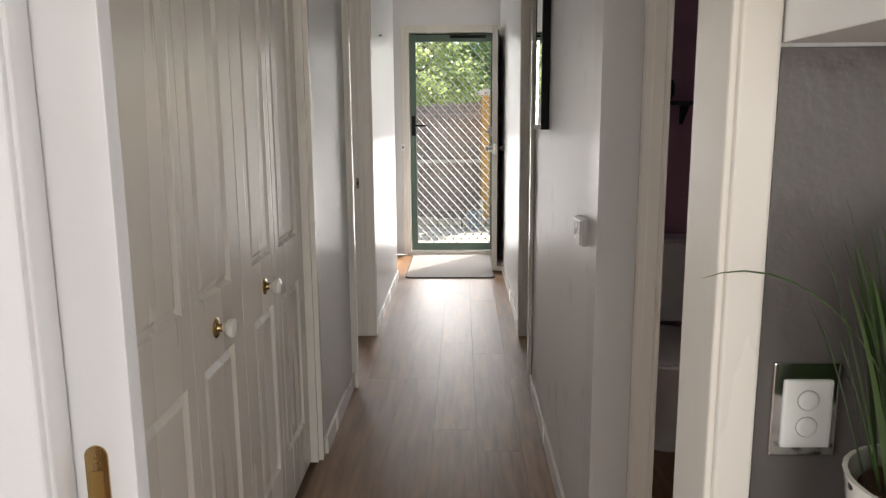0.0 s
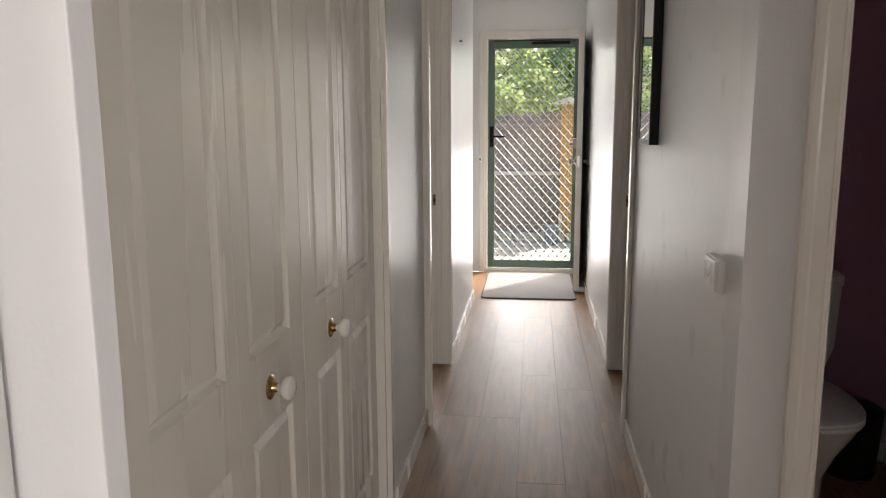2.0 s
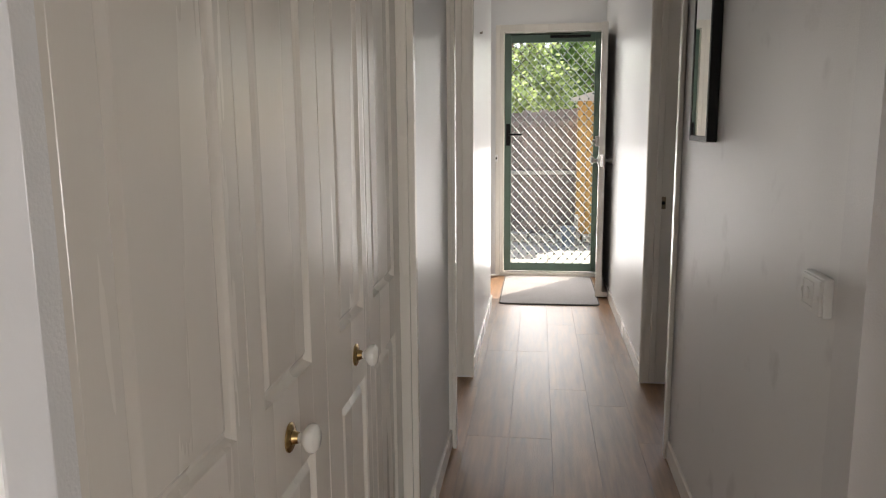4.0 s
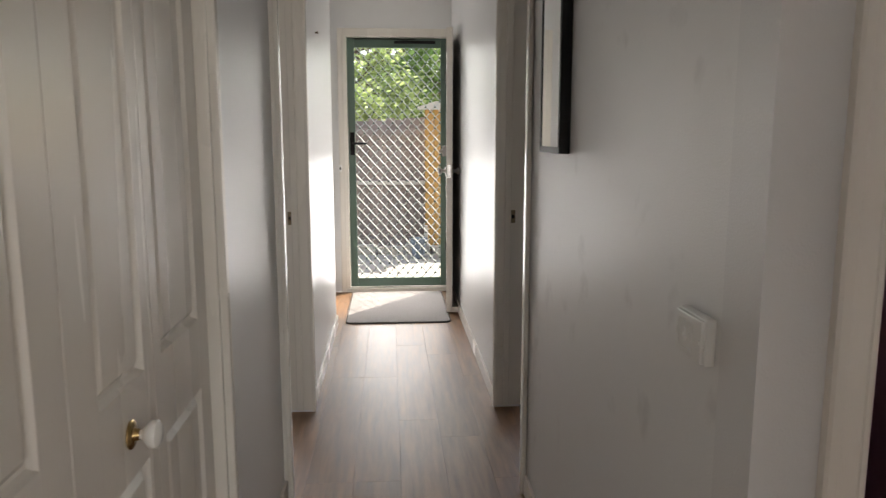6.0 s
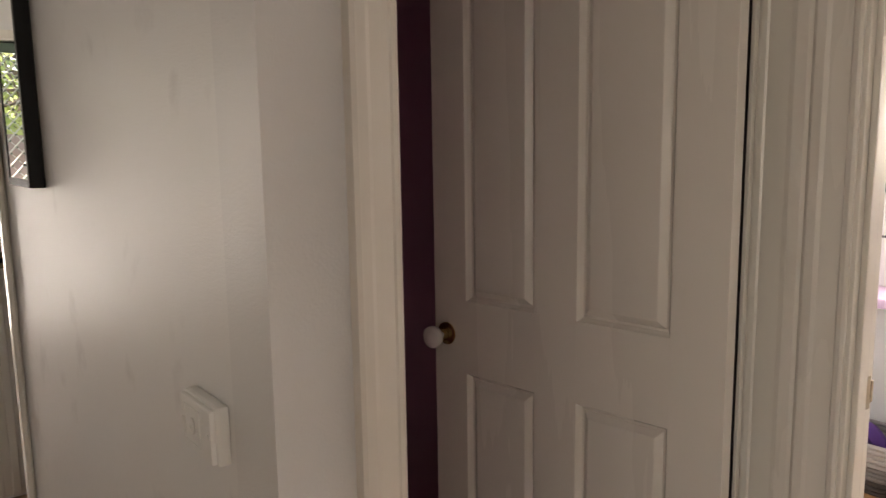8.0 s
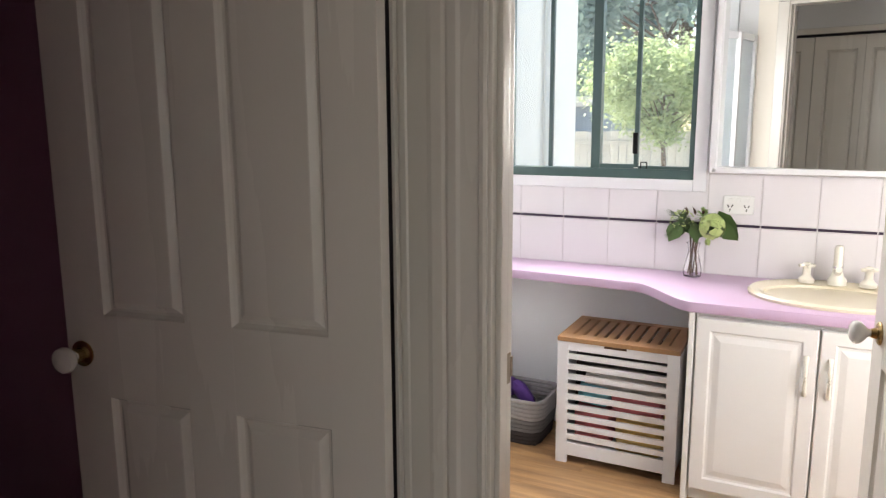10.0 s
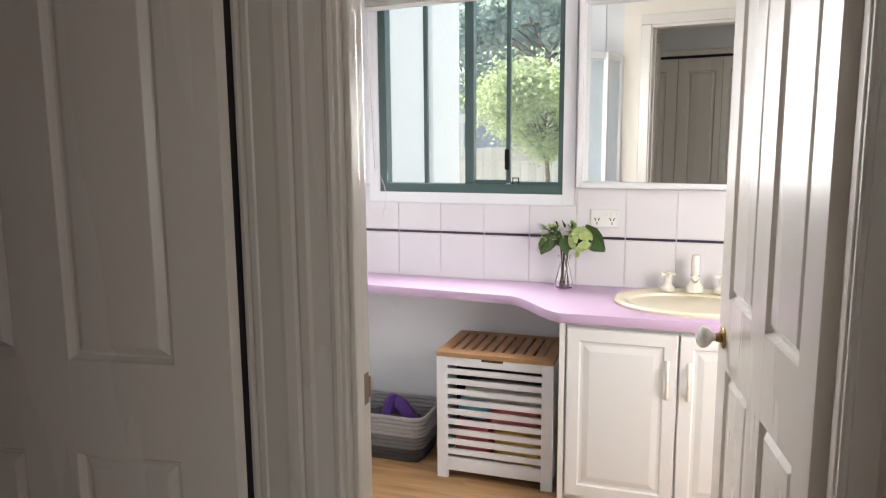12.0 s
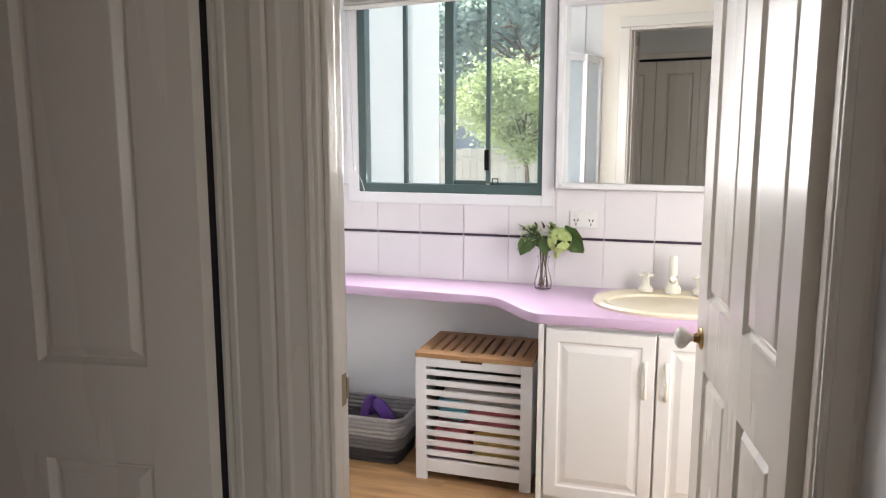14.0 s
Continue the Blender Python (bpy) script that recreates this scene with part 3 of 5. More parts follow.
# wardrobe bifold doors, two pairs of two leaves; the leaf's local x runs along the hallway
for k, (y0, leaves) in enumerate(((1.275, ((0.388, 0.09, 0.337), (0.366, 0.053, 0.277))), (2.031, ((0.352, 0.095, 0.299), (0.392, 0.045, 0.307))))):
    pair = thing("wardrobe_bifold_door", pose(-0.52, y0, 0, 0, 0, 90), "off-white panelled bifold wardrobe door, closed, with wood grain", "wardrobe door", "bifold doors of the wardrobe")
    start = 0.0
    for j, (width, p0, p1) in enumerate(leaves):
        lf = leaf(pair, "leaf", start + 0.0012, width - 0.0024, 1.995, 0.03, [(p0, p1)], [(0.20, 0.745), (0.905, 1.89)])
        if j != k:
            knob(lf, start + (p0 + p1) / 2 - (0.015 if k == 0 else -0.02), 0.822, -0.03, -1, 0.0245, 0.78)
        start += width

slider = thing("cavity_sliding_door", pose(-0.3175, 0.997, 0), "white cavity sliding door, slid back into the wall", "sliding door")
part("leaf", box(-0.80, 0, 0, 0.033, 0.012, 2.05, bevel=0.002), WHITEWOOD, slider)
pull = part("pull_plate", prism(bmesh.new(), [(-0.0486 + 0.0145 * math.cos(a), 0.847 + (0.047 if math.sin(a) > 0 else -0.047) + 0.0145 * math.sin(a)) for a in
                                              [2 * math.pi * k / 40 + 0.01 for k in range(40)]], 0, 0.003), BRASS, slider, "rounded brass flush pull", False, pose(0, 0, 0, 90))
part("pull_recess", box(-0.0565, -0.0405, -0.0042, -0.0028, 0.807, 0.875, bevel=0.0005), material("brass_shadowed", (0.42, 0.28, 0.1), 0.3, metal=1.0), pull, "sunk brass finger recess", False, pose(0, 0, 0, -90))
part("screw", lathe(bmesh.new(), [(0.0035, 0), (0.0035, 0.001), (0.001, 0.0015)], pose(-0.0486, 0.8875, 0.003)), BRASS, pull)

# ---- entry: open door, security screen, mat ----
entry = thing("entry_door", pose(0.402, END - 0.035, 0, 0, 0, -94.3), "white entry door opened back towards the hallway wall", "door")
part("leaf", box(0, 0.80, 0.0, 0.045, 0.012, 2.04, bevel=0.002), DOOR, entry)
part("weather_bar", prism(bmesh.new(), [(0.05, 0.04), (0.8, 0.04), (0.8, 0.095), (0.05, 0.095)], 0.012, 0.05), TRIM, entry, "sloped timber weather bar at the foot")
lock = part("deadlock", box(0.70, 0.80, -0.03, 0, 1.15, 1.225, bevel=0.004), SATIN, entry, "brushed metal deadlock case")
part("lock_snib", lathe(bmesh.new(), [(0.014, 0), (0.014, 0.015), (0.010, 0.02)], pose(0.75, -0.03, 1.187, 90)), SATIN, lock, "", True)
for s, y in ((-1, 0.0), (1, 0.04)):
    m = Matrix.Translation((0.74, y, 1.045)) @ Euler((radians(-90 * s), 0, 0)).to_matrix().to_4x4()
    kn = part("entry_knob", lathe(bmesh.new(), [(0.03, 0), (0.03, 0.006), (0.013, 0.012), (0.012, 0.03), (0.024, 0.038), (0.027, 0.052), (0.02, 0.06), (0, 0.062)], m), SATIN, entry, "satin chrome knob", True)
part("latch_plate", box(0.80, 0.802, 0.008, 0.032, 1.0, 1.09, bevel=0.0006), CHROME, entry)
for z in (0.40, 1.05, 1.80):
    part("hinge", cyl(bmesh.new(), pose(-0.002, 0.044, z), 0.008, 0.008, 0.1, 12), BRASS, entry, "dark butt hinge")

screen = thing("security_screen_door", pose(-0.395, END + 0.025, 0.036), "dark green security screen door with a diamond grille, shut", "screen door")
SW, SH = 0.805, 2.034
part("stile", box(0, 0.058, 0, 0.03, 0, SH, bevel=0.004), GREENMETAL, screen)
part("stile", box(SW - 0.05, SW, 0, 0.03, 0, SH, bevel=0.004), GREENMETAL, screen)
part("rail", box(0.058, SW - 0.05, 0, 0.03, 0, 0.07, bevel=0.004), GREENMETAL, screen)
part("rail", box(0.058, SW - 0.05, 0, 0.03, SH - 0.075, SH, bevel=0.004), GREENMETAL, screen)
# diamond grille: flat bars in both ways, clipped to the opening
gx0, gx1, gz0, gz1 = 0.054, SW - 0.046, 0.066, SH - 0.07
STEP = 0.077
SLOPE = 1.12
for way in (1, -1):
    bm = bmesh.new()
    span = gx1 - gx0
    k = -int(span * SLOPE / STEP) - 1
    while gz0 + k * STEP * SLOPE < gz1 + span * SLOPE:
        c = gz0 + k * STEP * SLOPE
        a0, a1 = 0.0, span
        lo = (gz0 - c) / SLOPE
        hi = (gz1 - c) / SLOPE
        a0, a1 = max(a0, lo), min(a1, hi)
        if a1 - a0 > 0.02:
            p = Vector((gx0 + a0 if way > 0 else gx1 - a0, 0, c + a0 * SLOPE))
            q = Vector((gx0 + a1 if way > 0 else gx1 - a1, 0, c + a1 * SLOPE))
            d = (q - p)
            ln = d.length
            ang = math.atan2(d.z, d.x)
            yy = 0.010 if way > 0 else 0.0145
            bmesh.ops.create_cube(bm, size=1, matrix=Matrix.Translation((p + q) / 2 + Vector((0, yy, 0))) @ Euler((0, -ang, 0)).to_matrix().to_4x4() @ Matrix.Rotation(radians(-20 if way < 0 else 6), 4, "X") @ Matrix.Diagonal((ln, 0.0108 if way < 0 else 0.009, 0.006, 1)))
        k += 1
    part("grille", bm, MESHMETAL, screen, "crossing flat grille bars")
bm = bmesh.new()
nx = int((gx1 - gx0) / STEP * 2) + 1
for i in range(nx + 1):
    for j in range(60):
        x, z = gx0 + i * STEP / 2, gz0 + j * STEP * SLOPE / 2
        if x < gx1 and z < gz1 and (i + j) % 2 == 0:
            bmesh.ops.create_cube(bm, size=1, matrix=Matrix.LocRotScale((x, 0.013, z), Euler((0, radians(45), 0)), (0.012, 0.016, 0.012)))
part("grille_rivets", bm, GREENMETAL, screen, "dark crossing points of the grille")
hp = part("handle_plate", box(0.014, 0.05, -0.014, 0, 1.10, 1.285, bevel=0.003), BLACK, screen, "black handle plate")
part("lever", cyl(cyl(bmesh.new(), pose(0.032, -0.012, 1.195, 90), 0.009, 0.009, 0.03, 14), pose(0.032, -0.038, 1.195, 0, 90), 0.010, 0.008, 0.12, 12), BLACK, hp, "black lever", True)
cl = part("closer_tube", cyl(bmesh.new(), pose(0.38, -0.03, SH - 0.035, 0, 90), 0.012, 0.012, 0.33, 16), BLACK, screen, "black door closer tube", True)
part("closer_rod", cyl(bmesh.new(), pose(0.05, -0.03, SH - 0.012, 0, 90), 0.004, 0.004, 0.5, 10), BLACK, cl)
for z in (0.3, 1.7):
    part("hinge", cyl(bmesh.new(), pose(SW - 0.004, -0.006, z), 0.007, 0.007, 0.08, 12), BLACK, screen)


def rounded(x0, x1, y0, y1, r, n=8):
    out = []
    for cx, cy, a0 in ((x1 - r, y1 - r, 0), (x0 + r, y1 - r, 90), (x0 + r, y0 + r, 180), (x1 - r, y0 + r, 270)):
        out += [(cx + r * math.cos(radians(a0 + 90 * k / n)), cy + r * math.sin(radians(a0 + 90 * k / n))) for k in range(n + 1)]
    return out


mat_t = thing("door_mat", pose(-0.005, 6.07, 0), "grey woven entry mat with a dark bound edge", "door mat")
part("binding", prism(bmesh.new(), rounded(-0.375, 0.365, 0.0, 1.02, 0.05), 0.0, 0.008), MATEDGE, mat_t, "dark bound edge")
part("carpet", prism(bmesh.new(), rounded(-0.367, 0.357, 0.010, 1.012, 0.045), 0.006, 0.011), MAT, mat_t)

# ---- on the hallway wall ----
wm = thing("wall_mirror", pose(XR, 3.045, 1.258), "narrow wall mirror in a thin black frame", "mirror")
part("frame_side", box(-0.032, -0.001, 0, 0.018, 0, 0.80, bevel=0.002), BLACK, wm)
part("frame_side", box(-0.032, -0.001, 0.242, 0.26, 0, 0.80, bevel=0.002), BLACK, wm)
part("frame_bottom", box(-0.032, -0.001, 0.018, 0.242, 0, 0.018, bevel=0.002), BLACK, wm)
part("frame_top", box(-0.032, -0.001, 0.018, 0.242, 0.782, 0.80, bevel=0.002), BLACK, wm)
part("glass", box(-0.030, -0.004, 0.016, 0.244, 0.016, 0.784), MIRROR, wm, "silvered mirror glass")
sw = thing("light_switch", pose(XR, 2.154, 1.0) @ Matrix.Diagonal((1, 0.84, 1, 1)), "white plastic double wall switch on a raised block", "light switch")
blk = part("block", box(-0.018, 0, -0.062, 0.062, -0.037, 0.037, bevel=0.005), PLASTIC, sw)
part("plate", box(-0.024, -0.016, -0.058, 0.058, -0.034, 0.034, bevel=0.003), PLASTIC, sw)
part("button", lathe(bmesh.new(), [(0.011, 0), (0.011, 0.002), (0.009, 0.003), (0.004, 0.003), (0.003, 0.002)], pose(-0.024, 0.01, 0, 0, -90)), PLASTIC, sw, "round white push button", True)
part("surround", bx(bx(bx(box(-0.0255, -0.0235, -0.02, 0.04, -0.024, -0.022), -0.0255, -0.0235, -0.02, 0.04, 0.022, 0.024), -0.0255, -0.0235, -0.022, -0.02, -0.024, 0.024), -0.0255, -0.0235, 0.04, 0.042, -0.024, 0.024), PLASTIC, sw)
for y in (-0.050, 0.050):
    part("screw_cap", lathe(bmesh.new(), [(0.004, 0), (0.004, 0.0015), (0.002, 0.002)], pose(-0.024, y, 0, 0, -90)), PLASTIC, sw)
nl = thing("wall_nail", pose(-0.44, 5.05, 1.83), "small picture nail in the painted hallway wall", "nail")
part("nail", lathe(bmesh.new(), [(0.004, 0), (0.004, 0.012), (0.008, 0.013), (0.008, 0.016)], pose(0, 0, 0, 0, 90)), AGED, nl, "", True)
ds = thing("door_switch", pose(-0.462, END - 0.021, 1.03), "small white bell switch beside the entry door", "switch")
part("plate", box(-0.012, 0.012, -0.01, 0, -0.03, 0.03, bevel=0.003), PLASTIC, ds)
part("button", box(-0.006, 0.006, -0.014, -0.009, -0.01, 0.01, bevel=0.001), BLACK, ds)

# ---- kitchen corner ----
tagged(setting("splashback", box(0.423, 1.38, 0.942, 0.95, 0.829, 1.378, bevel=0.001), SPLASH, "dark grey glossy glazed splashback", "splashback"))
oc = thing("overhead_cabinet", pose(0.423, 0.945, 1.382), "white overhead kitchen cabinet", "cabinet")
part("body", box(0.0, 0.9, -0.33, 0, 0, 0.9, bevel=0.002), VINYLDOOR, oc)
part("door", box(0.002, 0.45, -0.35, -0.332, 0.002, 0.898, bevel=0.003), VINYLDOOR, oc)
part("door", box(0.453, 0.898, -0.35, -0.332, 0.002, 0.898, bevel=0.003), VINYLDOOR, oc)
bench = thing("kitchen_bench", pose(0.43, 0.94, 0), "pale laminate kitchen bench against the splashback", "bench")
part("body", box(0.02, 0.95, -0.56, 0, 0, 0.792), VINYLDOOR, bench)
part("worktop", box(0.0, 0.95, -0.6, 0, 0.793, 0.828, bevel=0.004), BACK, bench, "grey laminate worktop")
ks = thing("kitchen_switch", pose(0.4745, 0.942, 0.983), "chrome plate switch with two white buttons on the splashback", "light switch")
part("plate", box(-0.0365, 0.0365, -0.006, 0, -0.055, 0.055, bevel=0.002), CHROME, ks, "polished chrome plate")
ins = part("insert", box(-0.0245, 0.0295, -0.0085, -0.005, -0.0435, 0.036, bevel=0.003), PLASTIC, ks, "white switch insert")
for z in (-0.0185, 0.0125):
    part("button", lathe(bmesh.new(), [(0.0112, 0), (0.0112, 0.0014), (0.0102, 0.0020), (0.006, 0.0016), (0, 0.0014)], pose(0.0025, -0.0085, z, 90)), PLASTIC, ins, "round white push button", True)
    # flat grey ring stands for the shade round each button
    part("button_shade_ring", lathe(bmesh.new(), [(0.0122, 0), (0.0122, 0.0003), (0.0110, 0.0003)], pose(0.0025, -0.0085, z, 90)), ROPE_L, ins, "thin grey ring painted as groove shade round the button", True)

pot = thing("potted_grass", pose(0.546, 0.797, 0.828), "artificial grass plant in a white pierced metal pot", "potted plant")
bm = bmesh.new()
lathe(bm, [(0.055, 0), (0.072, 0.005), (0.085, 0.13), (0.088, 0.14), (0.083, 0.14), (0.07, 0.02), (0, 0.02)])
part("pot", bm, PORCELAIN, pot, "white pot with lace piercings", True)
part("soil", lathe(bmesh.new(), [(0.074, 0.11), (0.074, 0.122), (0, 0.126)]), STEM, pot, "dark potting mix", True)
bm = bmesh.new()
rng = random.Random(4)
for k in range(260):
    a, z = rng.uniform(0, 2 * math.pi), rng.uniform(0.03, 0.136)
    r = 0.0715 + 0.1045 * z + 0.0004
    lathe(bm, [(rng.uniform(0.003, 0.0062), 0), (0.001, 0.0006)], Matrix.Translation((r * math.cos(a), r * math.sin(a), z)) @ Euler((0, radians(84), a)).to_matrix().to_4x4(), 8)
part("piercing", bm, LIDDARK, pot, "small dark pierced holes")


def blade(bm, root, way, length, width, droop, seg=9):
    """One arching grass blade."""
    last = None
    side = Vector((-way.y, way.x, 0)).normalized()
    p, d = Vector(root), Vector(way).normalized()
    for k in range(seg + 1):
        f = k / seg
        w = width * (1 - f) ** 0.6 * (0.6 + 0.4 * min(1, 4 * f)) + 0.0004
        a, b = bm.verts.new(p + side * w), bm.verts.new(p - side * w)
        c = bm.verts.new(p + Vector((0, 0, -w * 0.5)))
        if last:
            bm.faces.new((last[0], a, c, last[2])), bm.faces.new((last[2], c, b, last[1]))
        last = (a, b, c)
        p = p + d * (length / seg)
        d = (d + Vector((0, 0, -droop / seg * (0.4 + 1.6 * f)))).normalized()


for k in range(150):
    bm = bmesh.new()
    a = rng.uniform(-3.1, 3.1)
    up = rng.uniform(1.6, 3.4) if abs(a) < 1.5 else rng.uniform(3.5, 7.0)
    blade(bm, (0.066 * math.cos(a) * (k % 7) / 6, 0.066 * math.sin(a) * (k % 7) / 6, 0.12), Vector((math.cos(a), math.sin(a), up)), rng.uniform(0.2, 0.4) if abs(a) < 1.5 else rng.uniform(0.12, 0.30), 0.0052, rng.uniform(0.6, 1.6) if abs(a) < 1.5 else rng.uniform(0.3, 0.8))
    part("blade", bm, LEAF, pot, "", True)
bm = bmesh.new()
blade(bm, (-0.02, 0.0, 0.13), Vector((-0.36, 0.10, 1.12)), 0.325, 0.0072, 2.05, 16)
part("blade", bm, LEAF, pot, "", True)
bm = bmesh.new()
blade(bm, (0.0, 0.01, 0.13), Vector((-0.12, 0.12, 1.3)), 0.38, 0.004, 1.1, 14)
part("blade", bm, LEAF, pot, "", True)
tr = thing("hanging_trivet", pose(0.607, 0.93, 1.235), "round cream ceramic trivet hung on the splashback", "trivet")
part("disc", lathe(bmesh.new(), [(0.04, 0), (0.045, 0.004), (0.045, 0.012), (0.04, 0.016), (0.02, 0.015), (0, 0.015)], pose(0, 0.012, 0, 90)), CREAM, tr, "", True)

# ---- toilet ----
wc = thing("toilet", pose(0.915, 3.44, 0), "white ceramic toilet with a plastic cistern and closed lid", "toilet")
bm = bmesh.new()


def oval(cx, cy, rx, ry, z, n=28, sq=2.4):
    out = []
    for k in range(n):
        a = 2 * math.pi * k / n
        c, s = math.cos(a), math.sin(a)
        out.append(Vector((cx + rx * math.copysign(abs(c) ** (2 / sq), c), cy + ry * math.copysign(abs(s) ** (2 / sq), s), z)))
    return out


def loft(bm, rings):
    vs = [[bm.verts.new(p) for p in r] for r in rings]
    n = len(vs[0])
    for a, b in zip(vs, vs[1:]):
        for k in range(n):
            bm.faces.new((a[k], a[(k + 1) % n], b[(k + 1) % n], b[k]))
    bm.faces.new(vs[0][::-1]), bm.faces.new(vs[-1])
    return bm


part("pan", loft(bm, [oval(0, -0.34, 0.115, 0.21, 0), oval(0, -0.34, 0.105, 0.20, 0.05), oval(0, -0.36, 0.10, 0.2, 0.16), oval(0, -0.39, 0.13, 0.22, 0.26),
                      oval(0, -0.42, 0.17, 0.235, 0.34), oval(0, -0.43, 0.18, 0.245, 0.375)]), PORCELAIN, wc, "", True)
part("seat", loft(bmesh.new(), [oval(0, -0.43, 0.185, 0.25, 0.377), oval(0, -0.43, 0.19, 0.255, 0.385), oval(0, -0.43, 0.188, 0.252, 0.395)]), PLASTIC, wc, "", True)
part("lid", loft(bmesh.new(), [oval(0, -0.43, 0.188, 0.252, 0.397), oval(0, -0.43, 0.19, 0.254, 0.408), oval(0, -0.43, 0.175, 0.235, 0.42)]), PLASTIC, wc, "closed white plastic lid", True)
cist = part("cistern", loft(bmesh.new(), [oval(0, -0.10, 0.2, 0.075, 0.43, sq=5), oval(0, -0.10, 0.225, 0.085, 0.50, sq=5), oval(0, -0.10, 0.235, 0.09, 0.74, sq=5)]), PLASTIC, wc, "", True)
part("cistern_lid", loft(bmesh.new(), [oval(0, -0.10, 0.24, 0.094, 0.741, sq=5), oval(0, -0.10, 0.24, 0.094, 0.775, sq=5), oval(0, -0.10, 0.22, 0.08, 0.79, sq=5)]), PLASTIC, cist, "", True)
part("flush_button", lathe(bmesh.new(), [(0.022, 0), (0.022, 0.005), (0.018, 0.007)], pose(0, -0.1, 0.79)), CHROME, cist, "", True)
part("flush_pipe", cyl(bmesh.new(), pose(0, -0.06, 0.30), 0.022, 0.022, 0.14, 16), PLASTIC, wc, "", True)
bn = thing("toilet_bin", pose(1.235, 3.32, 0), "small black bin beside the toilet", "bin")
part("body", lathe(bmesh.new(), [(0.085, 0), (0.09, 0.01), (0.105, 0.24), (0.105, 0.25)]), LIDDARK, bn, "", True)
part("lid", lathe(bmesh.new(), [(0.107, 0.25), (0.107, 0.262), (0.08, 0.278), (0, 0.285)]), LIDDARK, bn, "", True)
part("pedal", box(-0.02, 0.02, -0.12, -0.08, 0.01, 0.022, bevel=0.003), CHROME, bn, "small metal pedal")
sh = thing("toilet_shelf", pose(0.95, 3.44, 1.37), "small dark wall shelf above the cistern", "shelf")
part("board", box(-0.14, 0.14, -0.11, 0, -0.018, 0, bevel=0.002), LIDDARK, sh)
for x in (-0.1, 0.1):
    part("bracket", prism(bmesh.new(), [(-0.09, 0), (0, 0), (0, -0.08)], -0.008, 0.008), LIDDARK, sh, "", False, pose(x, -0.0, -0.019) @ Euler((0, 0, radians(90))).to_matrix().to_4x4() @ pose(0, 0, 0, 90))
dp = thing("dark_pot_ornament", pose(0.95, 3.38, 1.37), "dark ornament pot with a thin curved twig on the shelf", "ornament")
part("pot", lathe(bmesh.new(), [(0.035, 0), (0.05, 0.03), (0.05, 0.07), (0.04, 0.09), (0.036, 0.09), (0, 0.03)]), LIDDARK, dp, "", True)
bm = tube(bmesh.new(), [Vector((-0.018 * (1 - math.cos(k * 0.22)) / 0.22 * 0.9, 0, 0.05 + 0.022 * k)) for k in range(11)], [0.0032 - 0.00015 * k for k in range(11)], 8)
part("twig", bm, STEM, dp)

# ---- bathroom ----
BX = 3.28
# tiled splashback: two courses and a dark listel, on a grout bed
bed = setting("wall_tiles", box(BX - 0.006, BX, 0.31, 2.70, 0.74, 1.152), GROUT, "pinkish white glazed wall tiles with a dark listel line", "tiles")
PITCH, T0 = 0.1962, 1.283
tile_me = mesh_of("tile", box(-0.004, 0, 0.0015, PITCH - 0.0015, 0, 0.190, bevel=0.0012), TILE)
listel_me = mesh_of("listel", box(-0.004, 0, 0.002, PITCH - 0.002, 0, 0.010, bevel=0.001), LISTEL)
for k in range(-5, 8):
    y = T0 + k * PITCH
    if y + PITCH > 2.71 or y < 0.3:
        continue
    for me, z in ((tile_me, 0.746), (listel_me, 0.9395), (tile_me, 0.953)):
        o = new("tile" if me is tile_me else "listel", me)
        o.parent = bed
        o.matrix_basis = pose(BX - 0.0055, y, z)

# window: white lined opening, green aluminium frame
W0, W1, Z0, Z1 = 1.735, 2.545, 1.118, 2.05
for b in [(BX - 0.018, BX + 0.002, W0 - 0.05, W0, Z0 - 0.045, Z1 + 0.05), (BX - 0.018, BX + 0.002, W1, W1 + 0.05, Z0 - 0.045, Z1 + 0.05),
          (BX - 0.018, BX + 0.002, W0, W1, Z1, Z1 + 0.05), (BX - 0.024, BX + 0.002, W0, W1, Z0 - 0.045, Z0)]:
    bar("trim_window", *b, mat=WHITEWOOD, bevel=0.003, label="white gloss window architrave")
for b in [(BX, 3.42, W0 - 0.015, W0, Z0, Z1), (BX, 3.42, W1, W1 + 0.01, Z0, Z1), (BX, 3.42, W0, W1, Z1, Z1 + 0.01), (BX, 3.42, W0, W1, Z0 - 0.005, Z0)]:
    bar("trim_window_lining", *b, mat=WHITEWOOD, bevel=0.0, label="white window lining")
win = tagged(thing("window_1", pose(3.268, W0, Z0), "sliding window in a green aluminium frame", "window"), kind="structure")
WW, WH = W1 - W0, Z1 - Z0
for nm, b in [("window_frame", (0, 0.06, 0.0, 0.02, 0, WH)), ("window_frame", (0, 0.06, WW - 0.034, WW, 0, WH)), ("window_frame", (0, 0.06, 0.014, WW - 0.028, 0, 0.038)),
              ("window_frame", (0, 0.06, 0.014, WW - 0.028, WH - 0.03, WH)), ("mullion", (0.005, 0.05, 0.380, 0.418, 0.038, WH - 0.03)),
              ("glazing_bar", (0.03, 0.05, 0.595, 0.612, 0.038, WH - 0.03)), ("sash_stile", (0.008, 0.03, 0.222, 0.240, 0.044, WH - 0.03)),
              ("sash_rail", (0.008, 0.03, 0.014, 0.222, 0.038, 0.050)), ("sash_rail", (0.012, 0.03, 0.240, 0.380, 0.038, 0.056))]:
    part(nm, box(*b, bevel=0.002), WINMETAL, win)
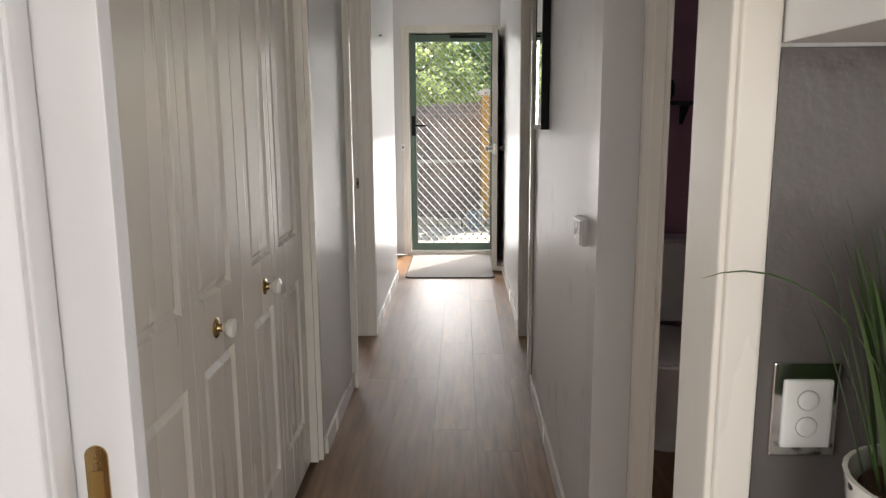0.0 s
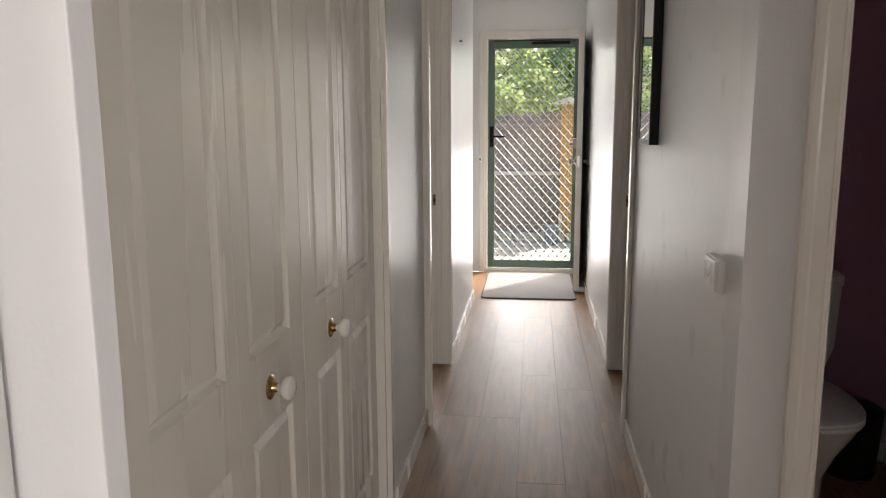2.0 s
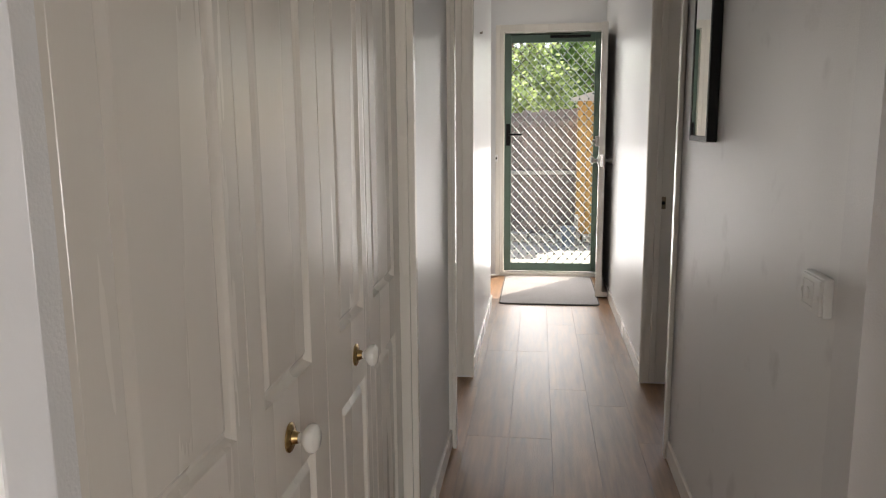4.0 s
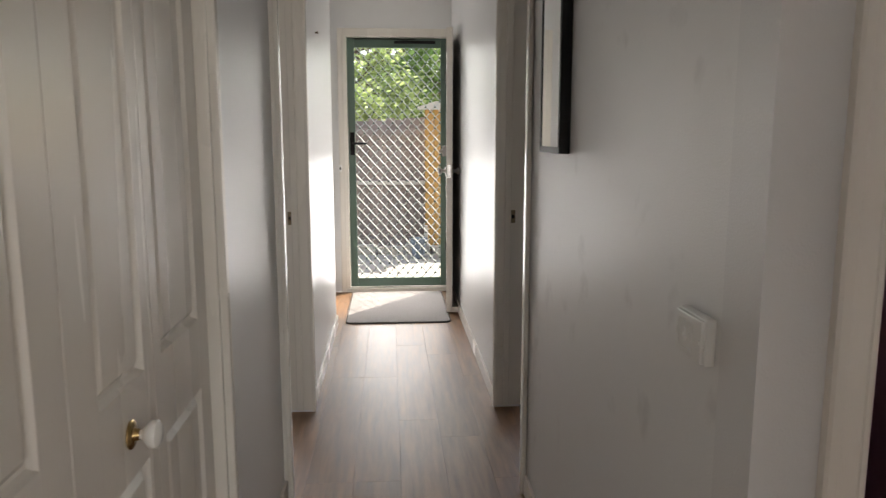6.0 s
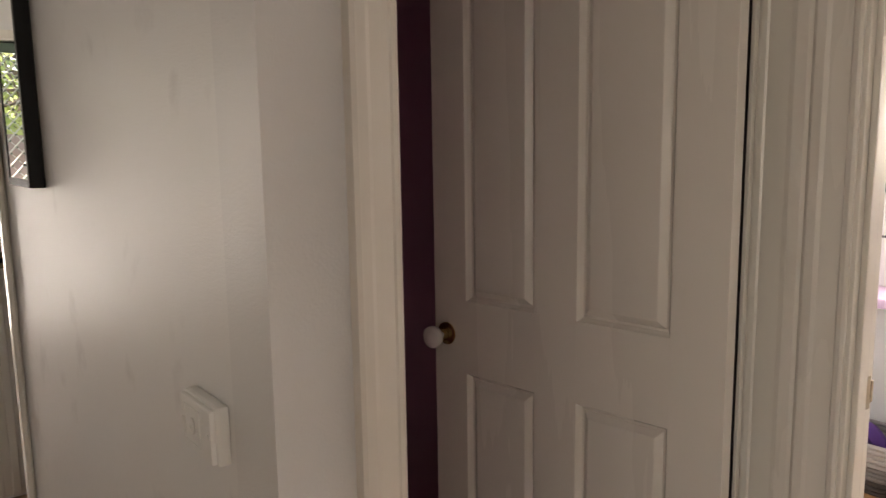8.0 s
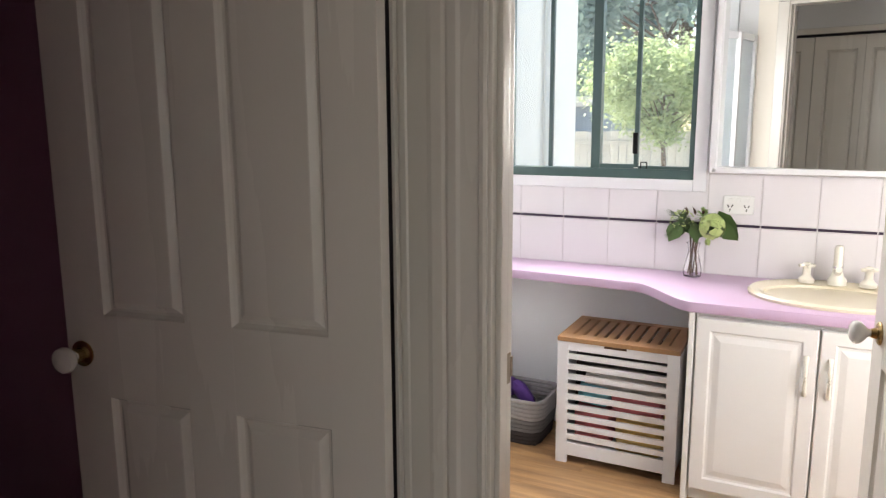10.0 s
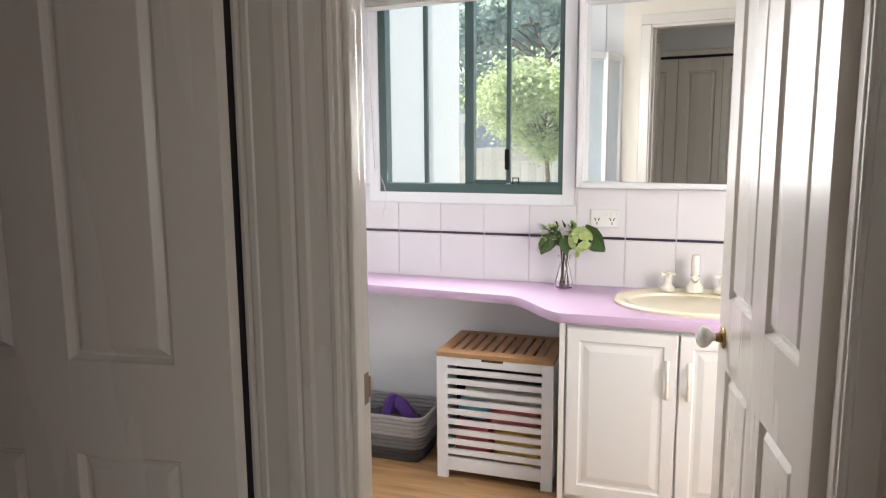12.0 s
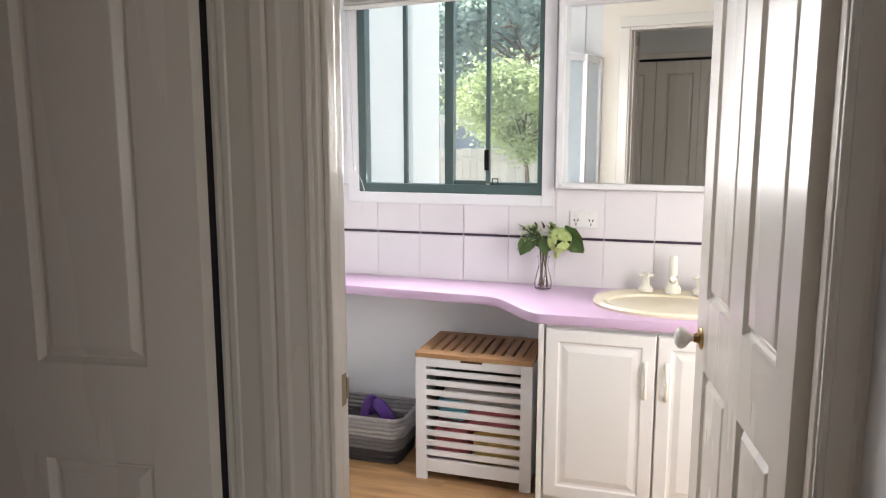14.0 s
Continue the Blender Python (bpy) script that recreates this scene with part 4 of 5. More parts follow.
for a, b, x in ((0.014, 0.222, 0.02), (0.240, 0.380, 0.024), (0.418, 0.595, 0.04), (0.612, WW - 0.028, 0.04)):
    pn = part("pane", box(x, x + 0.004, a, b, 0.038, WH - 0.03), PANE, win, "clear window glass")
    pn.visible_shadow = False
lt = part("latch", box(-0.010, 0.008, 0.222, 0.242, 0.10, 0.185, bevel=0.002), BLACK, win, "black sash latch")
bm = bmesh.new()
for b in [(-0.004, 0.002, 0.182, 0.186, 0.04, 0.068), (-0.004, 0.002, 0.206, 0.210, 0.04, 0.068), (-0.004, 0.002, 0.186, 0.206, 0.064, 0.068)]:
    bx(bm, *b)
part("keeper", bm, BLACK, win, "small black wire keeper")
bl = thing("venetian_blind", pose(3.235, W0 + 0.02, 0.034, -2.0), "white venetian blind drawn up at the window head", "blind")
part("head_rail", box(-0.02, 0.02, 0, 0.77, 1.995, 2.03, bevel=0.003), BLIND, bl)
slat = None
for k in range(14):
    z = 1.90 + k * 0.0072
    if slat is None:
        slat = mesh_of("slat", box(-0.0125, 0.0125, 0.004, 0.766, -0.0012, 0.0012), BLIND)
    o = new("slat", slat)
    o.parent = bl
    o.matrix_basis = pose(random.uniform(-0.002, 0.002), 0, z, 0, random.uniform(-6, 6), 0)
part("bottom_rail", box(-0.013, 0.013, 0, 0.77, 1.878, 1.893, bevel=0.003), BLIND, bl)
part("wand", cyl(bmesh.new(), pose(-0.016, 0.748, 1.20), 0.005, 0.005, 0.80, 10), CLEAR, bl, "clear plastic tilt wand", True)
bm = tube(bmesh.new(), [Vector((-0.017, 0.735 - 0.03 * math.sin(k / 4), 1.2 - 0.2 * k / 12)) for k in range(13)], [0.0012] * 13, 6)
part("cord", bm, BLIND, bl, "thin white pull cord")

# vanity
def front(y):
    """The worktop's front edge: deep at the basin, curving back to a narrow shelf."""
    f = min(1, max(0, (y - 1.64) / 0.26))
    f = f * f * (3 - 2 * f)
    return 2.765 + (2.99 - 2.765) * f + max(0, y - 1.9) * 0.06


# strips across the worktop, parted by the basin's cut-out
top_bm, edge_bm = bmesh.new(), bmesh.new()
NY = 160
last = None
for k in range(NY + 1):
    y = 0.31 + k * 2.40 / NY
    f = front(y)
    e = max(0.0, 1 - ((y - 1.207) / 0.262) ** 2) ** 0.5 * 0.19
    xs = [f + 0.005, f + 0.0015, f, f, f + 0.0015, f + 0.005]
    zs = [0.708, 0.7095, 0.713, 0.740, 0.7435, 0.745]
    pts = list(zip(xs, zs)) + [(3.033 - e, 0.745), (3.033 + e, 0.745), (BX - 0.007, 0.745), (BX - 0.007, 0.708)]
    row = [(x, y, z) for x, z in pts]
    if last:
        for q in range(10):
            if (q == 6 and max(e, last_e) > 0) or (q == 9 and max(e, last_e) > 0):
                continue
            loop = (last[q], last[(q + 1) % 10], row[(q + 1) % 10], row[q])
            if math.dist(loop[0], loop[1]) + math.dist(loop[2], loop[3]) > 1e-5:
                bm = edge_bm if q < 4 else top_bm
                bm.faces.new([bm.verts.new(p) for p in loop])
    last, last_e = row, e
worktop = thing("vanity_worktop", Matrix(), "curved lilac laminate vanity worktop", "worktop")
for nm, bm in (("slab", top_bm), ("front_edge", edge_bm)):
    bmesh.ops.remove_doubles(bm, verts=bm.verts, dist=1e-5)
    part(nm, bm, LILAC, worktop, "rounded lilac front edge" if nm == "front_edge" else "", True)
van = thing("vanity_cabinet", pose(2.785, 1.655, 0), "white vinyl vanity cabinet with routed doors", "cabinet")
part("gable", box(-0.012, 0.49, -0.018, 0, 0, 0.706, bevel=0.001), VINYLDOOR, van)
part("body", box(0.018, 0.49, -1.33, -0.02, 0.09, 0.706), VINYLDOOR, van)
part("kickboard", box(0.05, 0.065, -1.33, -0.02, 0, 0.09), VINYLDOOR, van)


def cab_door(y0, y1):
    bm = bmesh.new()
    bx(bm, 0.004, 0.018, y0, y1, 0.062, 0.69)
    raised_x(bm, y0, y1, 0.062, 0.69)
    return part("door", bm, VINYLDOOR, van)


def raised_x(bm, y0, y1, z0, z1):
    """Routed face of a cabinet door: rings (inset, depth)."""
    rings = []
    for i, d in ((0, 0.006), (0.004, 0), (0.044, 0), (0.050, 0.0055), (0.059, 0.006), (0.080, 0.001)):
        rings.append([bm.verts.new((-0.004 + d, y, z)) for y, z in ((y0 + i, z0 + i), (y1 - i, z0 + i), (y1 - i, z1 - i), (y0 + i, z1 - i))])
    for a, b in zip(rings, rings[1:]):
        for k in range(4):
            bm.faces.new((a[k], a[(k + 1) % 4], b[(k + 1) % 4], b[k]))
    bm.faces.new(rings[-1])


edges = [-0.022, -0.403, -0.786, -1.17]
for k in range(3):
    d = cab_door(edges[k + 1] + 0.0025, edges[k] - 0.0025)
    yh = edges[k + 1] + 0.035 if k == 0 else edges[k] - 0.035
    n = 14
    pts = [Vector((-0.003 - 0.024 * math.sin(math.pi * j / n) ** 0.7, yh, 0.468 + 0.128 * j / n)) for j in range(n + 1)]
    bm = tube(bmesh.new(), pts, [0.0085 if j in (0, n) else 0.0075 if j in (1, n - 1) else 0.006 for j in range(n + 1)])
    part("handle", bm, IVORY, d, "ivory bow handle", True)

basin = thing("basin", pose(3.035, 1.207, 0.745), "cream ceramic drop-in basin", "basin")
bm = bmesh.new()
rings = []
for rx, ry, z in [(0.215, 0.285, 0.0), (0.218, 0.288, 0.010), (0.21, 0.28, 0.017), (0.19, 0.26, 0.017), (0.165, 0.235, 0.008), (0.15, 0.215, -0.03), (0.12, 0.17, -0.09), (0.05, 0.07, -0.12)]:
    off = -0.02 if z < 0.01 and rx < 0.18 else 0.0
    rings.append(oval(off, 0, rx, ry, z, 40, 2.15))
loft(bm, rings)
part("bowl", bm, CREAM, basin, "", True)
for y, tall in ((0.10, False), (0.0, True), (-0.10, False)):
    m = pose(0.155, y, 0.016)
    tp = part("spout" if tall else "tap", lathe(bmesh.new(), [(0.028, 0), (0.028, 0.012), (0.020, 0.02), (0.014, 0.028), (0.013, 0.06), (0.016, 0.066), (0.010, 0.074), (0, 0.075)] if not tall else
                                        [(0.032, 0), (0.032, 0.018), (0.022, 0.032), (0.016, 0.05), (0.0155, 0.13), (0.012, 0.142), (0, 0.146)], m), IVORY, basin, "ivory plastic tap body", True)
    if tall:
        part("nozzle", cyl(bmesh.new(), m @ pose(0, 0, 0.045, 0, -75), 0.014, 0.011, 0.11, 16), IVORY, tp, "", True)
        part("collar", lathe(bmesh.new(), [(0.0175, 0.06), (0.0175, 0.068)], m), CHROME, tp, "chrome collar", True)
    else:
        bm = bmesh.new()
        for a in (0, 90):
            cyl(bm, m @ pose(0, 0, 0.062, 0, 0, a + 20) @ pose(-0.028, 0, 0, 0, 90), 0.0065, 0.0065, 0.056, 12)
        part("cross_handle", bm, IVORY, tp, "", True)

# laundry hamper
hm = thing("laundry_hamper", pose(2.9, 1.695, 0), "white slatted laundry hamper with a bamboo lid, half full", "hamper")
HW, HD, HH = 0.465, 0.335, 0.505
for y in (0, HW - 0.045):
    part("front_stile", box(0, 0.016, y, y + 0.045, 0.0, HH, bevel=0.002), WHITEWOOD, hm)
for y in (0, HW - 0.016):
    part("side", box(0.016, HD, y, y + 0.016, 0.045, HH, bevel=0.001), WHITEWOOD, hm)
    part("back_leg", box(HD - 0.04, HD, y, y + 0.016, 0, 0.045), WHITEWOOD, hm)
part("back", box(HD - 0.012, HD, 0.016, HW - 0.016, 0.045, HH), WHITEWOOD, hm)
part("floor_board", box(0.016, HD - 0.012, 0.016, HW - 0.016, 0.05, 0.062), WHITEWOOD, hm)
part("front_rail", box(0, 0.016, 0.045, HW - 0.045, 0.035, 0.088, bevel=0.001), WHITEWOOD, hm)
part("front_rail", box(0, 0.016, 0.045, HW - 0.045, 0.470, HH, bevel=0.001), WHITEWOOD, hm)
for k in range(9):
    z = 0.0985 + k * 0.0415
    part("slat", box(0.001, 0.014, 0.042, HW - 0.042, z + 0.004, z + 0.0255, bevel=0.001), WHITEWOOD, hm)
lid = part("lid_frame", bx(bx(bx(box(-0.004, 0.055, 0, HW, HH, HH + 0.018, bevel=0.002), HD - 0.04, HD, 0, HW, HH, HH + 0.018, 0.002), 0.055, HD - 0.04, 0, 0.045, HH, HH + 0.018, 0.002), 0.055, HD - 0.04, HW - 0.045, HW, HH, HH + 0.018, 0.002), BAMBOO, hm, "bamboo lid with slots")
for k in range(9):
    y = 0.052 + k * 0.0412
    part("lid_slat", box(0.053, HD - 0.038, y, y + 0.030, HH + 0.002, HH + 0.016, bevel=0.0015), BAMBOO, lid)
part("lid_notch", box(-0.0045, 0.004, 0.195, 0.28, HH - 0.008, HH - 0.0005), STEM, hm, "dark finger notch under the lid")
# dark sheet imitates the shade behind the slats
part("lining", box(0.2, 0.205, 0.02, HW - 0.02, 0.065, HH - 0.01), SHADE_AND_CLOTH, hm, "dark sheet standing for the shade inside the hamper")
for nm, mt, y0, y1, z0, z1, x0 in (("red_shirt", CLOTH_R, 0.06, 0.26, 0.22, 0.31, 0.03), ("ochre_towel", CLOTH_Y, 0.05, 0.24, 0.07, 0.22, 0.03), ("blue_towel", CLOTH_B, 0.26, 0.40, 0.24, 0.32, 0.04),
                                   ("pale_towel", CLOTH_W, 0.05, 0.38, 0.30, 0.37, 0.06), ("mixed_shirt", CLOTH_R, 0.26, 0.41, 0.07, 0.23, 0.05)):
    bm = box(x0, 0.19, y0, y1, z0, z1, bevel=0.03)
    bmesh.ops.subdivide_edges(bm, edges=bm.edges, cuts=2)
    for v in bm.verts:
        v.co += noise.noise_vector(v.co * 18) * 0.012
    bm.transform(Matrix.Translation((2.9, 1.695, 0)))
    solid(nm, bm, mt, {"red_shirt": "crumpled red shirt in the hamper", "ochre_towel": "crumpled ochre towel in the hamper", "blue_towel": "crumpled blue towel in the hamper",
                       "pale_towel": "crumpled pale towel in the hamper", "mixed_shirt": "crumpled dark red shirt in the hamper"}[nm], "laundry", "laundry in the hamper", smooth=True)

# rope basket: stacked coils, dark foot, mid band and light rim
bk = thing("rope_basket", pose(3.10, 2.455, 0), "grey coiled rope basket in three shades", "basket")
for band, (z0, z1), mt in (("foot_band", (0, 3), ROPE_D), ("middle_band", (3, 6), ROPE_M), ("rim_band", (6, 11), ROPE_L)):
    bm = bmesh.new()
    for k in range(z0, z1):
        f = k / 11
        hx, hy, r = 0.115 + 0.02 * f, 0.185 + 0.025 * f, 0.05
        ring = rounded(-hx, hx, -hy, hy, r, 6)
        n = len(ring)
        cs = []
        for j, (x, y) in enumerate(ring):
            x2, y2 = ring[(j + 1) % n]
            x1, y1 = ring[j - 1]
            t = Vector((x2 - x1, y2 - y1, 0)).normalized()
            o = Vector((t.y, -t.x, 0))
            cs.append([bm.verts.new(Vector((x, y, 0.0095 + k * 0.0185)) + o * (0.0085 * math.cos(a)) + Vector((0, 0, 0.0098 * math.sin(a)))) for a in [2 * math.pi * q / 8 for q in range(8)]])
        for j in range(n):
            for q in range(8):
                bm.faces.new((cs[j][q], cs[j][(q + 1) % 8], cs[(j + 1) % n][(q + 1) % 8], cs[(j + 1) % n][q]))
    part(band, bm, mt, bk, "", True)
part("base", box(-0.11, 0.11, -0.18, 0.18, 0.001, 0.012), ROPE_D, bk)
for k, (x, y, s) in enumerate(((-0.03, -0.04, 1.0), (0.03, 0.06, 0.9))):
    bm = bmesh.new()
    loft(bm, [oval(0, 0, 0.02, 0.05, 0.0, 20), oval(0, 0, 0.035, 0.075, 0.02, 20), oval(0, 0.005, 0.035, 0.07, 0.04, 20), oval(0, 0.005, 0.018, 0.045, 0.055, 20)])
    solid("violet_pouch", bm, VIOLET, "soft violet cloth pouch lying in the rope basket", "pouch", "pouches in the basket", pose(3.10 + x, 2.42 + y, 0.165, 60 + 30 * k, 20, 40 - 70 * k), True)
bm = bmesh.new()
loft(bm, [oval(0, 0, 0.09, 0.15, 0.0, 20), oval(0, 0, 0.09, 0.15, 0.13, 20), oval(0, 0, 0.06, 0.1, 0.145, 20)])
solid("dark_cloth", bm, SHADE_AND_CLOTH, "dark folded cloth filling the rope basket", "cloth", m=pose(3.10, 2.455, 0.014), smooth=True)

# vase with leaves and a green hydrangea
va = thing("flower_vase", pose(3.19, 1.71, 0.745), "glass bud vase with stems, leaves and green hydrangea", "vase")
vg = part("vase", lathe(bmesh.new(), [(0.025, 0), (0.034, 0.004), (0.036, 0.03), (0.026, 0.07), (0.019, 0.1), (0.022, 0.125), (0.026, 0.135), (0.023, 0.135), (0.016, 0.1), (0.022, 0.07), (0.032, 0.03), (0.03, 0.008), (0, 0.008)]), CLEAR, va, "clear glass bottle", True)
vg.visible_shadow = False
bm = bmesh.new()
rng = random.Random(11)
for k in range(8):
    a = rng.uniform(0, 6.28)
    p = Vector((0.02 * math.cos(a), 0.02 * math.sin(a), 0.01))
    q = Vector((-0.012 * math.cos(a) + rng.uniform(-0.012, 0.012), -0.012 * math.sin(a) + rng.uniform(-0.02, 0.02), 0.17))
    cyl(bm, Matrix.Translation(p) @ (q - p).to_track_quat("Z", "Y").to_matrix().to_4x4(), 0.0028, 0.0022, (q - p).length, 8)
part("stems", bm, STEM, va, "thin brown stems")


def leaflet(bm, at, way, length, width, up=Vector((0, 0, 1)), fold=0.25):
    """A pointed leaf of eight faces with a folded midrib."""
    way = Vector(way).normalized()
    side = way.cross(up)
    side = side.normalized() if side.length > 1e-4 else Vector((1, 0, 0))
    nrm = side.cross(way).normalized()
    row = []
    for f, w in ((0, 0.1), (0.3, 0.9), (0.6, 0.85), (1.0, 0.03)):
        c = Vector(at) + way * (length * f) - nrm * (0.12 * length * f * f)
        row.append([bm.verts.new(c + side * (width * w) + nrm * (fold * width * w)), bm.verts.new(c), bm.verts.new(c - side * (width * w) + nrm * (fold * width * w))])
    for a, b in zip(row, row[1:]):
        bm.faces.new((a[0], a[1], b[1], b[0])), bm.faces.new((a[1], a[2], b[2], b[1]))


# broad leaves: two dark ones beside the hydrangea, paler ones under the clusters
for at, way, ln, w, up in (((0, -0.085, 0.262), (-0.1, -0.55, -0.75), 0.125, 0.036, (-1, 0.3, 0)), ((-0.01, -0.08, 0.215), (-0.1, -0.7, -0.5), 0.10, 0.032, (-1, 0.2, 0.2)),
                           ((-0.02, 0.055, 0.215), (-0.2, 0.35, -0.8), 0.085, 0.034, (-1, -0.2, 0.2)), ((-0.02, 0.0, 0.22), (-0.2, -0.15, -0.8), 0.085, 0.026, (-1, 0, 0.3)),
                           ((0.0, 0.02, 0.2), (0.2, 0.5, -0.35), 0.09, 0.03, (-0.7, 0, 0.7)), ((0.0, 0.0, 0.17), (-0.3, -0.5, 0.25), 0.09, 0.03, (-0.8, 0, 0.5)),
                           ((0.01, 0.02, 0.17), (0.3, 0.4, 0.7), 0.09, 0.03, (-0.8, 0, 0.5)), ((0.02, -0.03, 0.17), (0.4, -0.3, 0.7), 0.1, 0.03, (-0.8, 0, 0.5))):
    bm = bmesh.new()
    leaflet(bm, at, way, ln, w, Vector(up), 0.18)
    part("leaf", bm, LEAF, va, "", True)
bm = bmesh.new()
for k in range(110):
    a, e = rng.uniform(0, 6.28), rng.uniform(-0.7, 1.4)
    d = Vector((math.cos(a) * math.cos(e), math.sin(a) * math.cos(e), math.sin(e)))
    leaflet(bm, Vector((-0.01, 0.045, 0.215)) + d * 0.012, d, rng.uniform(0.03, 0.045), 0.0035)
for k in range(70):
    a = rng.uniform(-0.7, 0.7)
    leaflet(bm, Vector((-0.02, 0.065, 0.195)), (rng.uniform(-0.4, 0.2), 0.45 + math.cos(a) * 0.3, -0.75 + math.sin(a) * 0.5), rng.uniform(0.03, 0.06), 0.004)
for k in range(26):
    leaflet(bm, Vector((0, 0.06, 0.235)), (rng.uniform(-0.3, 0.3), 0.8, rng.uniform(0.1, 0.6)), rng.uniform(0.03, 0.062), 0.0032)
part("needle_foliage", bm, LEAF, va, "fine needle-like foliage")
bm = bmesh.new()
for k in range(90):
    a, e = rng.uniform(0, 6.28), rng.uniform(-0.5, 1.4)
    d = Vector((math.cos(a) * math.cos(e), math.sin(a) * math.cos(e), math.sin(e)))
    bmesh.ops.create_icosphere(bm, subdivisions=1, radius=rng.uniform(0.0022, 0.0034), matrix=Matrix.Translation(Vector((-0.01, 0.045, 0.215)) + d * 0.046))
part("buds", bm, PETAL, va, "cluster of pale green buds")
bm = bmesh.new()
for k in range(70):
    a, e = rng.uniform(0, 6.28), rng.uniform(-0.2, 1.5)
    d = Vector((math.cos(a) * math.cos(e), math.sin(a) * math.cos(e), math.sin(e)))
    leaflet(bm, Vector((0.01, -0.03, 0.235)) + d * 0.01, d, rng.uniform(0.02, 0.034), 0.005)
part("moss_foliage", bm, LEAFMID, va, "mossy yellow-green filler")
for k in range(9):
    bm = bmesh.new()
    a = rng.uniform(0, 6.28)
    leaflet(bm, Vector((0.0, 0.03 - 0.06 * (k % 3) / 2, 0.245)), (math.cos(a) * 0.3, math.sin(a) * 0.3, 1.0), rng.uniform(0.02, 0.038), 0.006)
    part("dark_tip", bm, STEM, va, "dark purple leaf tip")
bm = bmesh.new()
for k in range(46):
    a, e = rng.uniform(0, 6.28), rng.uniform(-0.9, 1.5)
    d = Vector((math.cos(a) * math.cos(e), math.sin(a) * math.cos(e), math.sin(e)))
    c = Vector((-0.03, -0.068, 0.205)) + Vector((d.x * 0.035, d.y * 0.042, d.z * 0.045))
    s = d.orthogonal().normalized()
    for q in range(4):
        leaflet(bm, c, Matrix.Rotation(q * math.pi / 2 + k, 3, d) @ s + d * 0.25, 0.021, 0.012, d)
for k in range(8):
    a = rng.uniform(0, 6.28)
    leaflet(bm, Vector((-0.03, -0.055, 0.16)), (math.cos(a) * 0.4, math.sin(a) * 0.4, -1), 0.028, 0.01)
part("hydrangea", bm, PETAL, va, "pale green hydrangea head")

# power outlet, mirror, shower
po = thing("power_outlet", pose(BX - 0.0095, 1.562, 1.026), "white double power outlet with switches", "power outlet")
pl = part("plate", box(-0.009, 0, -0.056, 0.056, -0.036, 0.036, bevel=0.004), PLASTIC, po)
for y in (-0.03, 0.0, 0.03):
    part("rocker", box(-0.013, -0.008, y - 0.008, y + 0.008, 0.010, 0.026, bevel=0.002), PLASTIC, po, "small white rocker")
for y in (-0.03, 0.03):
    for dy, dz, r in ((-0.007, -0.004, 25), (0.007, -0.004, -25), (0, -0.02, 0)):
        part("slot", box(-0.0008, 0.0008, -0.0019, 0.0019, -0.0055, 0.0055), BLACK, pl, "", False, pose(-0.0092, y + dy, dz, r))
mi = thing("bathroom_mirror", pose(BX - 0.012, 1.20, 1.152), "large frameless bathroom mirror in a thin white surround", "mirror")
TW = 4.9
glassm = part("glass", box(-0.006, 0.0, -0.62, 0.455, 0.02, 0.715), MIRROR, mi, "silvered mirror glass", False, pose(-0.026, 0, 0, 0, 0, -TW))
part("surround", bx(bx(bx(box(-0.05, 0.01, -0.63, 0.462, 0.0, 0.02, bevel=0.002), -0.05, 0.01, 0.450, 0.472, 0.0, 0.735, 0.002), -0.05, 0.01, -0.65, -0.63, 0.0, 0.735, 0.002), -0.05, 0.01, -0.63, 0.45, 0.715, 0.735, 0.002), WHITEWOOD, mi, "thin white surround")
shw = thing("shower_cubicle", pose(1.5, 1.97, 0), "white framed corner shower cubicle with frosted glass", "shower")
SHOWER = [(0.02, 0.02), (0.26, 0.04), (0.80, 0.34), (0.80, 0.73)]
for x, y in SHOWER:
    part("post", box(x - 0.018, x + 0.018, y - 0.018, y + 0.018, 0.0, 1.84, bevel=0.003), WHITEWOOD, shw)
for (xa, ya), (xb, yb) in zip(SHOWER, SHOWER[1:]):
    ln, ang = math.hypot(xb - xa, yb - ya), math.degrees(math.atan2(yb - ya, xb - xa))
    m = pose(xa, ya, 0, 0, 0, ang)
    for z in (0.08, 1.80):
        part("rail", box(0.018, ln - 0.018, -0.014, 0.014, z, z + 0.04, bevel=0.002), WHITEWOOD, shw, "", False, m)
    part("glass", box(0.018, ln - 0.018, -0.003, 0.003, 0.12, 1.80), FROST, shw, "frosted shower glass", False, m)
part("tray", prism(bmesh.new(), [(0.0, 0.0), (0.26, 0.02), (0.82, 0.33), (0.82, 0.74), (0.0, 0.74)], 0, 0.08), PORCELAIN, shw, "white shower tray")

# ---- outside the entry ----
GZ = -0.03
bm = bmesh.new()
for a, b in (((-60, 7.28), (60, 90)), ((3.42, -60), (90, 7.28)), ((1.485, -60), (3.42, 0.2))):
    bx(bm, a[0], b[0], a[1], b[1], -0.3, GZ)
setting("ground", bm, PAVING, "pale sunlit concrete and gravel ground", "ground")
slab = mesh_of("paver", box(0.003, 0.597, 0.003, 0.597, 0, 0.02, bevel=0.004), PAVING)
path = setting("pavement", box(-1.3, 1.5, 7.36, 8.8, GZ - 0.05, GZ + 0.003), PAVING, "pale square paving slabs outside the entry", "pavement")
for i in range(4):
    for j in range(2):
        o = new("paver", slab)
        o.parent = path
        o.matrix_basis = pose(-1.2 + 0.6 * i, 7.42 + 0.6 * j, GZ + 0.003)
FY = 9.6
fence = thing("paling_fence", pose(-2.4, FY, GZ), "weathered mauve-grey paling fence with a pale rail", "fence")
